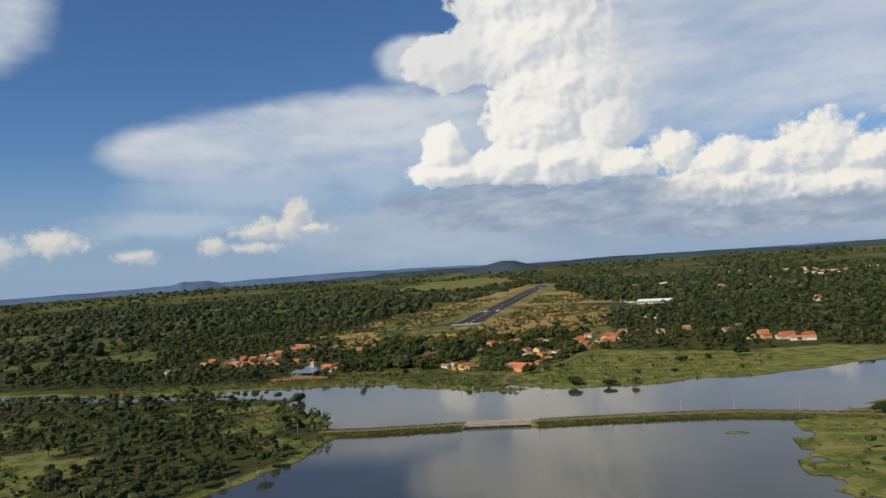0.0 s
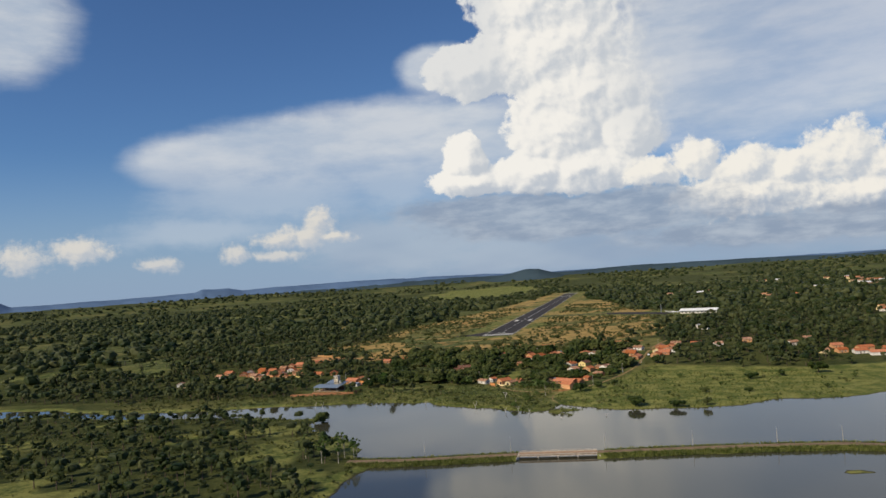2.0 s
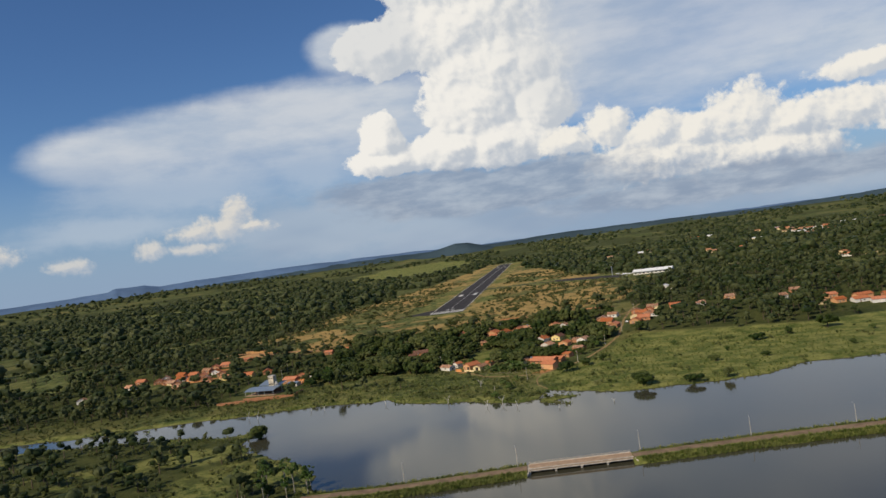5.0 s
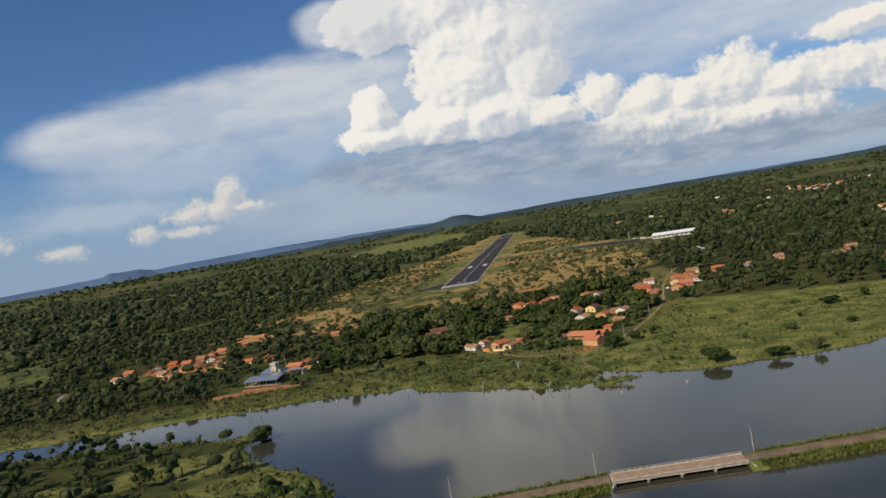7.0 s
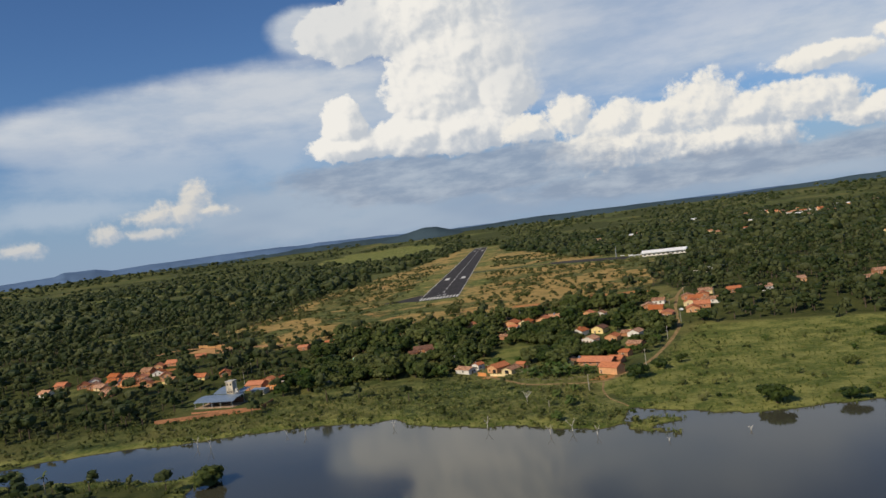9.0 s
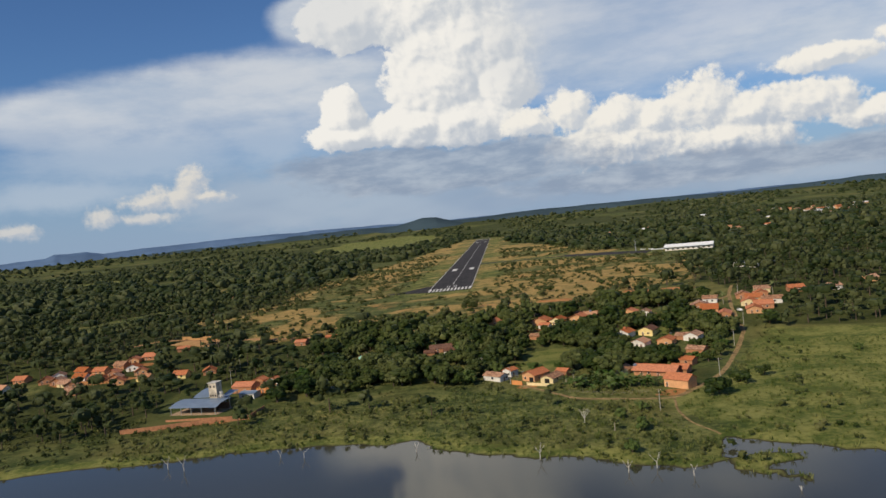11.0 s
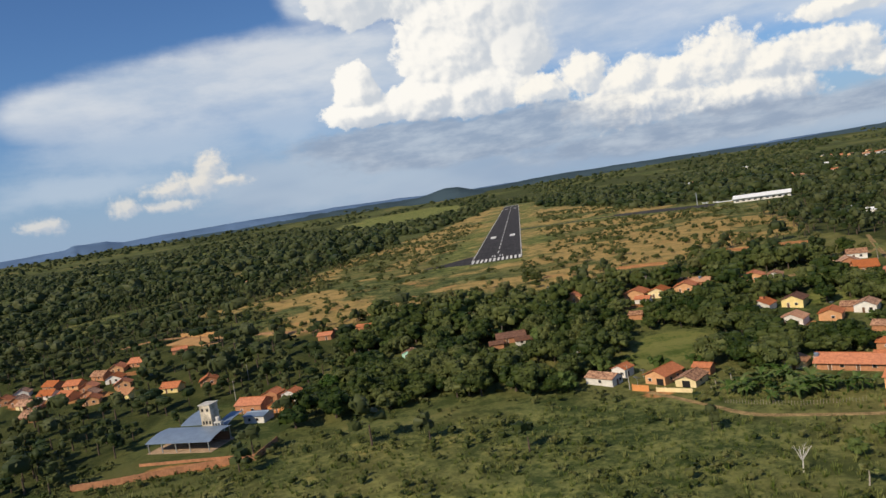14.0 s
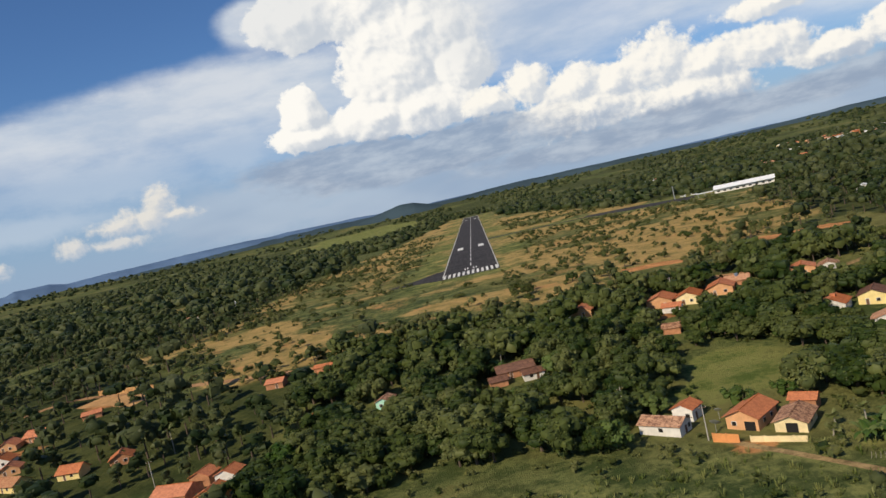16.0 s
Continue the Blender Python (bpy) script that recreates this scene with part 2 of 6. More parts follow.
def ground_material():
    mat, n = material("land")
    p = spot(n)
    cov = n.add("ShaderNodeAttribute", attribute_name="cover")
    s = n.add("ShaderNodeSeparateColor", {0: cov.outputs["Color"]})
    dry, lush, soil, wood = s.outputs[0], s.outputs[1], s.outputs[2], cov.outputs["Alpha"]
    n1, n2, n3 = n.noise(p, 0.012, 5.0, 0.6), n.noise(p, 0.075, 5.0, 0.62), n.noise(p, 0.55, 5.0, 0.65)
    k = n.m("ADD", n.m("MULTIPLY", n2, 0.6), n.m("MULTIPLY", n3, 0.4))
    grass = n.mix(n.span(k, 0.42, 0.58), rgb(0.044, 0.064, 0.018), rgb(0.155, 0.168, 0.055))
    grass = n.mix(n.span(n1, 0.42, 0.66, 0.0, 0.55), grass, rgb(0.22, 0.185, 0.062))
    streaks = n.noise(n.v("MULTIPLY", p, (0.012, 0.05, 1.0)), 1.0, 5.0, 0.65)
    green = n.mix(n.span(n.m("ADD", n.m("MULTIPLY", k, 0.8), n.m("MULTIPLY", streaks, 0.2)), 0.40, 0.60), rgb(0.075, 0.105, 0.022), rgb(0.250, 0.245, 0.074))
    straw = n.mix(n.span(k, 0.38, 0.60), rgb(0.235, 0.185, 0.060), rgb(0.46, 0.300, 0.110))
    earth = n.mix(n.span(k, 0.35, 0.65), rgb(0.30, 0.130, 0.045), rgb(0.52, 0.255, 0.10))
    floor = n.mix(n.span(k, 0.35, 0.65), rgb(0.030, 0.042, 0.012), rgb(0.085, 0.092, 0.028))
    broken = n.m("SUBTRACT", k, 0.5)

    def edge(mask):
        return n.span(n.m("ADD", mask, n.m("MULTIPLY", broken, 1.5)), 0.30, 0.70)

    c = n.mix(edge(lush), grass, green)
    c = n.mix(edge(dry), c, straw)
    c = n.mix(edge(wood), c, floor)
    c = n.mix(edge(soil), c, earth)
    # wet mud along the water's edge
    z = n.add("ShaderNodeSeparateXYZ", {0: p}).outputs[2]
    c = n.mix(n.span(z, 0.30, 0.02), c, rgb(0.050, 0.045, 0.026))
    finish(n, c, 0.95, n.m("ADD", n3, n.noise(p, 2.5, 3.0, 0.6)), 0.9, 0.5, spec=0.1)
    return mat


def leaf_material(name, dark, light, per_object):
    mat, n = material(name)
    isle = n.add("ShaderNodeNewGeometry").outputs["Random Per Island"]
    own = n.add("ShaderNodeObjectInfo").outputs["Random"] if per_object else n.add("ShaderNodeAttribute", attribute_name="tint").outputs["Fac"]
    base = n.mix(n.m("ADD", n.m("MULTIPLY", isle, 0.55), n.m("MULTIPLY", own, 0.45)), rgb(*dark), rgb(*light))
    hs = n.add("ShaderNodeHueSaturation", {"Color": base, "Hue": n.m("MULTIPLY_ADD", own, -0.035, 0.512), "Saturation": n.m("MULTIPLY_ADD", own, -0.22, 1.12), "Value": n.m("MULTIPLY_ADD", own, 0.5, 0.75)})
    d = n.add("ShaderNodeBsdfPrincipled", {"Base Color": hs.outputs[0], "Roughness": 0.6, "Specular IOR Level": 0.25})
    t = n.add("ShaderNodeBsdfTranslucent", {"Color": hs.outputs[0]})
    n.add("ShaderNodeOutputMaterial", {0: n.add("ShaderNodeMixShader", {0: 0.22, 1: d.outputs[0], 2: t.outputs[0]}).outputs[0]})
    return mat


def water_material():
    mat, n = material("pond_water")
    p = spot(n)
    stretch = n.v("MULTIPLY", p, (1.0, 1.7, 1.0))
    ripple = n.m("ADD", n.noise(stretch, 1.2, 3.0, 0.55), n.m("MULTIPLY", n.noise(p, 0.12, 3.0, 0.5), 1.2))
    calm = n.span(n.noise(p, 0.012, 3.0, 0.5), 0.40, 0.62, 0.04, 0.10)
    silt = n.mix(n.noise(p, 0.01, 4.0), rgb(0.040, 0.040, 0.028), rgb(0.062, 0.060, 0.040))
    b = finish(n, silt, calm, ripple, 0.07, 0.05, spec=0.5)
    b.inputs["IOR"].default_value = 1.45
    return mat


def asphalt_material():
    mat, n = material("asphalt")
    p = spot(n)
    long = n.noise(n.v("MULTIPLY", p, (0.6, 0.03, 1)), 1.0, 4.0, 0.6)
    k = n.m("ADD", n.m("MULTIPLY", n.noise(p, 0.08, 5.0, 0.65), 0.5), n.m("MULTIPLY", long, 0.5))
    base = n.mix(n.span(k, 0.34, 0.68), rgb(0.017, 0.015, 0.016), rgb(0.056, 0.049, 0.047))
    finish(n, base, 0.85, n.noise(p, 6.0, 3.0), 0.2, 0.02, spec=0.2)
    return mat


LAND = ground_material()
WATER = water_material()
ASPHALT = asphalt_material()
PAINT = plain("runway_paint", (0.74, 0.73, 0.68), 0.7, 0.30, 0.5)
EARTH = plain("bare_red_earth", (0.50, 0.225, 0.085), 0.95, 0.35, 0.12, bump=0.6, spec=0.1)
TRACK = plain("dirt_track", (0.30, 0.205, 0.095), 0.95, 0.50, 0.5, bump=0.6, spec=0.1)
SAND = plain("tan_sand", (0.46, 0.265, 0.115), 0.95, 0.30, 0.15, bump=0.5, spec=0.1)
EARTH_ROAD = plain("reddish_road_dust", (0.42, 0.235, 0.115), 0.95, 0.35, 0.2, bump=0.6, spec=0.1)
MUDROAD = plain("causeway_gravel", (0.235, 0.165, 0.11), 0.95, 0.35, 0.25, bump=0.6, spec=0.1)
CONCRETE = plain("weathered_concrete", (0.50, 0.44, 0.37), 0.9, 0.40, 0.6)
DECK = plain("dusty_bridge_deck", (0.42, 0.29, 0.19), 0.95, 0.30, 0.4)
WHITE = plain("white_limewash", (0.72, 0.68, 0.62), 0.85, 0.14, 0.5)
CREAM = plain("cream_plaster", (0.78, 0.62, 0.34), 0.85, 0.16, 0.5)
YELLOW = plain("yellow_plaster", (0.80, 0.62, 0.26), 0.85, 0.14, 0.5)
PEACH = plain("peach_plaster", (0.64, 0.34, 0.165), 0.85, 0.16, 0.5)
ORANGE = plain("orange_plaster", (0.68, 0.28, 0.095), 0.85, 0.16, 0.5)
BRICK = plain("raw_clay_block", (0.46, 0.215, 0.11), 0.9, 0.25, 0.8)
MINT = plain("mint_plaster", (0.42, 0.72, 0.58), 0.85, 0.12, 0.5)
GREY = plain("grey_render", (0.56, 0.53, 0.48), 0.9, 0.22, 0.5)
STAINED = plain("stained_beige_render", (0.58, 0.50, 0.38), 0.9, 0.45, 0.35)
CLAY = tile_roof("new_clay_tiles", (0.55, 0.185, 0.068), (0.38, 0.120, 0.048))
AGED = tile_roof("aged_clay_tiles", (0.55, 0.31, 0.18), (0.15, 0.065, 0.04))
PALE = tile_roof("pale_clay_tiles", (0.52, 0.27, 0.14), (0.36, 0.155, 0.075))
BROWN = tile_roof("brown_clay_tiles", (0.22, 0.105, 0.065), (0.10, 0.05, 0.035))
BLUE_METAL = plain("blue_grey_sheet_metal", (0.235, 0.300, 0.390), 0.42, 0.14, 0.3, 0.35)
WHITE_METAL = plain("white_sheet_metal", (0.80, 0.80, 0.80), 0.5, 0.08, 0.2, 0.0)
DARK = plain("dark_opening", (0.020, 0.018, 0.018), 0.5, 0.2, 1.0)
TIMBER = plain("door_timber", (0.16, 0.085, 0.05), 0.7, 0.25, 2.0)
STEEL = plain("galvanised_steel", (0.50, 0.50, 0.49), 0.45, 0.15, 2.0, 0.6)
POLE = plain("pole_concrete", (0.46, 0.43, 0.38), 0.85, 0.2, 2.0)
BARK = plain("bark", (0.125, 0.092, 0.066), 0.95, 0.4, 2.0, bump=0.8)
DEADWOOD = plain("bleached_deadwood", (0.60, 0.56, 0.50), 0.9, 0.25, 2.0)
PALEBARK = plain("pale_bark", (0.36, 0.32, 0.26), 0.9, 0.3, 2.0)
LEAF = leaf_material("leaves", (0.018, 0.038, 0.008), (0.108, 0.134, 0.031), True)
LEAF_MASS = leaf_material("leaves_of_woods", (0.022, 0.040, 0.012), (0.080, 0.098, 0.030), False)
SCRUB = leaf_material("scrub_leaves", (0.030, 0.050, 0.012), (0.140, 0.150, 0.040), False)
GROVE = leaf_material("leaves_of_village_grove", (0.018, 0.038, 0.008), (0.108, 0.134, 0.031), False)
SHRUB = leaf_material("savanna_shrub_leaves", (0.034, 0.052, 0.012), (0.130, 0.138, 0.040), False)
FRESH = leaf_material("fresh_leaves", (0.050, 0.095, 0.020), (0.125, 0.172, 0.042), True)
GRASS = leaf_material("grass_blades", (0.070, 0.105, 0.022), (0.190, 0.210, 0.055), False)
PALM_LEAF = leaf_material("palm_leaves", (0.085, 0.120, 0.035), (0.20, 0.22, 0.075), True)


def hazed_hill_material(name, c):
    """Far hills whose base colour carries painted distance haze, to blend into the lower sky."""
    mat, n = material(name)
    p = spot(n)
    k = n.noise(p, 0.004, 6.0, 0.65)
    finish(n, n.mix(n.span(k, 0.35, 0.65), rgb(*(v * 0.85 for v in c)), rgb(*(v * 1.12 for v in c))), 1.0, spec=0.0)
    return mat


# the blue in both tones is aerial haze put into the base colour
FAR_HAZE_BLUE = hazed_hill_material("far_hills_painted_haze", (0.110, 0.175, 0.29))
NEAR_HAZE_BLUE = hazed_hill_material("nearer_hills_painted_haze", (0.052, 0.080, 0.098))


# ---------------------------------------------------------------- plan of the land
def grain(x, y, size, seed=0):
    """Smooth value noise, 0 to 1, with cells of that many metres."""
    x, y = np.asarray(x, float) / size, np.asarray(y, float) / size
    ix, iy = np.floor(x).astype(np.int64), np.floor(y).astype(np.int64)
    fx, fy = x - ix, y - iy
    fx, fy = fx * fx * (3 - 2 * fx), fy * fy * (3 - 2 * fy)

    def h(a, b):
        n = (a * 374761393 + b * 668265263 + seed * 974634777) & 0xFFFFFFFF
        n = ((n ^ (n >> 13)) * 1274126177) & 0xFFFFFFFF
        return ((n ^ (n >> 16)) & 0xFFFF) / 65535.0

    low = h(ix, iy) * (1 - fx) + h(ix + 1, iy) * fx
    high = h(ix, iy + 1) * (1 - fx) + h(ix + 1, iy + 1) * fx
    return low * (1 - fy) + high * fy


def cloudy(x, y, size, seed=0):
    return (grain(x, y, size, seed) + 0.5 * grain(x, y, size / 2.1, seed + 1) + 0.25 * grain(x, y, size / 4.3, seed + 2)) / 1.75


def step(a, b, v):
    t = np.clip((v - a) / (b - a), 0, 1)
    return t * t * (3 - 2 * t)


def inside(poly, x, y):
    """Distance to a polygon's edge: positive inside it."""
    x, y = np.asarray(x, float), np.asarray(y, float)
    best, odd = np.full(x.shape, 1e9), np.zeros(x.shape, bool)
    for (ax, ay), (bx, by) in zip(poly, poly[1:] + poly[:1]):
        dx, dy = bx - ax, by - ay
        t = np.clip(((x - ax) * dx + (y - ay) * dy) / (dx * dx + dy * dy), 0, 1)
        best = np.minimum(best, np.hypot(x - ax - t * dx, y - ay - t * dy))
        if dy:
            odd ^= ((ay > y) != (by > y)) & (x < (y - ay) / dy * dx + ax)
    return np.where(odd, best, -best)


def along(line, x, y):
    """Distance to an open line."""
    x, y = np.asarray(x, float), np.asarray(y, float)
    best = np.full(x.shape, 1e9)
    for (ax, ay), (bx, by) in zip(line, line[1:]):
        dx, dy = bx - ax, by - ay
        t = np.clip(((x - ax) * dx + (y - ay) * dy) / (dx * dx + dy * dy), 0, 1)
        best = np.minimum(best, np.hypot(x - ax - t * dx, y - ay - t * dy))
    return best


NORTH = [(-1500, -420), (-600, -430), (-350, -445), (-270, -474), (-175, -470), (-107, -456), (-60, -454), (-29, -452), (-11, -455), (5, -463), (17, -459), (26, -471), (47, -479),
         (70, -490), (90, -503), (106, -512), (116, -506), (125, -484), (142, -494), (156, -504), (177, -506), (194, -511), (213, -508), (240, -505), (259, -499), (277, -486), (320, -482), (361, -463), (401, -443), (441, -411), (520, -385), (900, -560)]
WEST = [(-1500, -470), (-352, -475), (-246, -492), (-184, -498), (-130, -503), (-73, -513), (-56, -509), (-50, -540), (-20, -578), (6, -600), (20, -634), (34, -650), (31, -682), (32, -714), (23, -752), (13, -775), (0, -860), (-40, -1100), (-200, -1400), (-1500, -1400)]
EAST = [(306, -643), (302, -660), (300, -705), (292, -726), (290, -763), (296, -788), (320, -860), (420, -1100), (600, -1400), (1500, -1400), (1500, -560), (500, -570), (379, -589), (360, -599), (346, -611), (325, -630)]
REEDS = [(120, -498), (133, -497), (143, -503), (139, -511), (131, -512), (139, -521), (134, -527), (123, -521), (112, -515)]
ISLET = [(268, -673), (273, -670), (281, -672), (278, -676), (271, -677)]
SAVANNA = [(-112, -236), (-36, -210), (0, -220), (46, -195), (100, -208), (181, -135), (215, -105), (272, 150), (300, 225), (292, 330), (190, 470), (168, 748), (88, 1133), (70, 1760), (-75, 1760), (-90, 1370), (-133, 726), (-198, 307), (-190, 24), (-200, -60), (-250, -60), (-182, -146)]
MEADOW = [(128, -482), (112, -440), (152, -396), (190, -318), (200, -308), (330, -345), (420, -330), (470, -390), (320, -478), (240, -500), (160, -500)]
FIELDS = [(-430, 2250, 290, 480), (-620, 1500, 170, 60), (-900, 1750, 260, 90), (420, 1900, 260, 120), (-1150, 1250, 380, 60), (1050, 900, 160, 60)]


def shore(x, y):
    """Metres inland from the water's edge, negative over the water."""
    wob = (cloudy(x, y, 14, 5) - 0.5) * 9 + (cloudy(x, y, 45, 8) - 0.5) * 8
    nx, ny = np.array([p[0] for p in NORTH], float), np.array([p[1] for p in NORTH], float)
    d = (y - np.interp(x, nx, ny, right=-560)) * 0.85
    d = np.maximum(d, inside(WEST, x, y))
    e = inside(EAST, x, y)
    d = np.maximum(d, e - 13 * step(0.49, 0.57, cloudy(x, y, 15, 15)) * step(46, 12, e))
    d = np.maximum(d, inside(REEDS, x, y) - 1.0)
    d = np.maximum(d, inside(ISLET, x, y) + 1.5)
    return d + wob * np.clip(1.2 - np.abs(d) / 40, 0, 1)


HUB = (110.0, -830.0)


def raw_height(x, y):
    """The lie of the land above the pond."""
    x, y = np.asarray(x, float), np.asarray(y, float)
    g = 1.0 + 13.0 * step(-380, -180, y)
    strip = step(40, 90, np.abs(x)) * step(40, 70, along([(20, 392), (150, 365), (215, 330), (260, 280)], x, y))
    strip = np.where((y > -60) & (y < 1800), strip, 1.0)
    g = g + (cloudy(x, y, 60, 3) - 0.5) * 1.1 * strip * step(-500, -300, y)
    r = np.hypot(x - HUB[0], y - HUB[1])
    u = np.clip(r - 2500, 0, 2060)
    far = 2500 + u / (1 - u / 2150)
    lift = 72 - np.clip(r, 2500, 4560) * 72 / far
    roll = (cloudy(x, y, 420, 11) - 0.5) * 16 * step(2600, 3600, r) * step(700, 1200, np.abs(x) + np.clip(r - 3000, 0, 3000))
    return g + lift + np.where(y > 0, roll, 0)


def height(x, y):
    g, d = raw_height(x, y), shore(x, y)
    return np.where(d > 0, np.minimum(g, 0.10 + d * 0.11), np.maximum(-2.2, d * 0.28))


def hz(x, y):
    return float(height(np.array([x]), np.array([y]))[0])


def near_fields(x, y):
    best = np.full(np.shape(x), -9.0)
    for cx, cy, rx, ry in FIELDS:
        best = np.maximum(best, 1 - np.hypot((x - cx) / rx, (y - cy) / ry) + (cloudy(x, y, 90, 21) - 0.5) * 0.5)
    return best


def woods(x, y):
    """How thickly trees stand, 0 to 1."""
    x, y = np.asarray(x, float), np.asarray(y, float)
    sav = inside(SAVANNA, x, y)
    d = 0.25 + 1.1 * (cloudy(x, y, 110, 31) - 0.25)
    d = np.where(y > 500, 2.4 * (cloudy(x, y * 1.3, 210, 33) - 0.27), d)
    gaps = step(0.34, 0.47, cloudy(x, y, 62, 37))
    d = np.where((x < -60) & (y < 500) & (y > -330), np.maximum(d * gaps, 0.10 + 0.84 * gaps), d)
    d = np.where((x > 190) & (y > -330) & (y < 900), np.maximum(d * gaps, 0.08 + 0.80 * gaps), d)
    d = np.where((x > -170) & (x < -60) & (y > -345) & (y < -225), 0.92, d)
    d = np.where((x > 215) & (y > -340) & (y < -110), 0.95, d)
    d = np.where((y < -225) & (y > -378) & (np.abs(x - 60) < 135), 0.92, d)
    d = np.where((x < -60) & (y < -330) & (y > -420), 0.45, d)
    d = np.where((x < -130) & (y < -330) & (y > -410), 0.85, d)
    d = np.where(inside(WEST, x, y) > 0, 0.28 + 0.8 * step(0.36, 0.56, cloudy(x, y, 40, 35)), d)
    d = np.where(inside(EAST, x, y) > 0, 0.12 * cloudy(x, y, 60, 35), d)
    d = d * step(25, -25, sav) * step(8, -12, inside(MEADOW, x, y))
    d = d * step(0.12, -0.05, near_fields(x, y))
    d = np.where((y < -378) & (y > -520) & (x > -60) & (x < 128), 0.10, d)
    return np.clip(d, 0, 1) * step(3, 12, shore(x, y))


# ---------------------------------------------------------------- mesh helpers
def mesh(name, verts, faces, mat, attr=None):
    """A mesh from arrays of corners and of faces with equally many corners each."""
    me = bpy.data.meshes.new(name)
    verts, faces = np.asarray(verts, np.float32), np.asarray(faces, np.int32)
    me.vertices.add(len(verts))
    me.vertices.foreach_set("co", verts.ravel())
    n = faces.shape[1]
    me.loops.add(faces.size)
    me.loops.foreach_set("vertex_index", faces.ravel())
    me.polygons.add(len(faces))
    me.polygons.foreach_set("loop_start", np.arange(0, faces.size, n, dtype=np.int32))
    if attr is not None:
        me.attributes.new("tint", "FLOAT", "POINT").data.foreach_set("value", np.asarray(attr, np.float32))
    me.update(calc_edges=True)
    me.materials.append(mat)
    return me


def part(name, bm, mat, parent=None, label=""):
    """Links a bmesh as one mesh object under a thing or a part."""
    me = bpy.data.meshes.new(name)
    bmesh.ops.recalc_face_normals(bm, faces=bm.faces)
    bm.to_mesh(me)
    bm.free()
    me.materials.append(mat)
    return held(name, me, parent, label)


def held(name, me, parent=None, label="", m=None):
    ob = new(name, me)
    ob.parent = parent
    if m is not None:
        ob.matrix_basis = m
    return tagged(ob, label) if label else ob


def thing(name, x, y, z, turn=0.0, label="", category="", group=""):
    ob = new(name)
    ob.matrix_basis = pose(x, y, z, 0, 0, turn)
    ob.empty_display_size = 0.3
    return tagged(ob, label, category, group)


def box(bm, x0, x1, y0, y1, z0, z1, m=None):
    vs = [bm.verts.new((x, y, z)) for x in (x0, x1) for y in (y0, y1) for z in (z0, z1)]
    for f in ((0, 1, 3, 2), (4, 6, 7, 5), (0, 4, 5, 1), (2, 3, 7, 6), (0, 2, 6, 4), (1, 5, 7, 3)):
        bm.faces.new([vs[i] for i in f])
    if m is not None:
        bmesh.ops.transform(bm, matrix=m, verts=vs)
    return bm


def boxes(*spans):
    bm = bmesh.new()
    for s in spans:
        box(bm, *s)
    return bm


def prism(profile, a, b, axis):
    """A profile of (side, z) carried from a to b along x or y."""
    bm = bmesh.new()
    ends = []
    for t in (a, b):
        ends.append([bm.verts.new((t, s, z) if axis == "x" else (s, t, z)) for s, z in profile])
    n = len(profile)
    bm.faces.new(ends[0])
    bm.faces.new(ends[1][::-1])
    for i in range(n):
        bm.faces.new((ends[0][i], ends[0][(i + 1) % n], ends[1][(i + 1) % n], ends[1][i]))
    return bm


def tube(bm, points, radii, sides=6):
    """A tapered round limb through the points."""
    rings = []
    for i, p in enumerate(points):
        p = Vector(p)
        d = (Vector(points[min(i + 1, len(points) - 1)]) - Vector(points[max(i - 1, 0)])).normalized()
        q = d.to_track_quat("Z", "Y").to_matrix()
        rings.append([bm.verts.new(p + q @ Vector((math.cos(k * math.tau / sides) * radii[i], math.sin(k * math.tau / sides) * radii[i], 0))) for k in range(sides)])
    for a, b in zip(rings, rings[1:]):
        for k in range(sides):
            bm.faces.new((a[k], a[(k + 1) % sides], b[(k + 1) % sides], b[k]))
    bm.faces.new(rings[0][::-1])
    bm.faces.new(rings[-1])
    return bm


# ---------------------------------------------------------------- ground, water, hills
def lines(a, b, fine, out_a, out_b, grow, most):
    inner = list(np.arange(a, b + fine / 2, fine))
    up, s = [inner[-1]], fine
    while up[-1] < out_b:
        s = min(s * grow, most)
        up.append(up[-1] + s)
    down, s = [inner[0]], fine
    while down[-1] > out_a:
        s = min(s * grow, most)
        down.append(down[-1] - s)
    return np.array(down[:0:-1] + inner + up[1:])


gx = lines(-330, 470, 5.0, -4300, 4500, 1.05, 62)
gy = lines(-800, 60, 4.5, -2600, 3850, 1.04, 48)
X, Y = np.meshgrid(gx, gy)
ground_v = np.stack([X, Y, height(X, Y)], -1).reshape(-1, 3)
ii = np.arange(len(gy) - 1)[:, None] * len(gx) + np.arange(len(gx) - 1)[None]
ground_f = np.stack([ii, ii + 1, ii + 1 + len(gx), ii + len(gx)], -1).reshape(-1, 4)
ground_me = mesh("ground", ground_v, ground_f, LAND)
sav = inside(SAVANNA, X, Y)
mow = step(75, 45, np.abs(X)) * step(-70, -20, Y) * step(1800, 1740, Y)
mow = np.maximum(mow, step(75, 40, along([(20, 392), (150, 365), (260, 300)], X, Y)))
dry = step(-20, 15, sav) * (0.28 + 0.66 * step(0.38, 0.62, cloudy(X, Y, 48, 41))) * (1 - 0.40 * mow)
dry = np.maximum(dry, 0.50 * step(0.60, 0.80, cloudy(X, Y, 130, 43)) * (Y > 300))
dry = np.maximum(dry, 0.25 * step(60, 20, np.abs(Y + 395)) * step(-130, -60, X) * step(60, 0, X))
lush = np.maximum(step(-8, 8, inside(MEADOW, X, Y)) * (0.55 + 0.45 * cloudy(X, Y, 40, 47)), step(-0.05, 0.15, near_fields(X, Y)))
lush = np.maximum(lush, step(-4, 4, inside(REEDS, X, Y)))
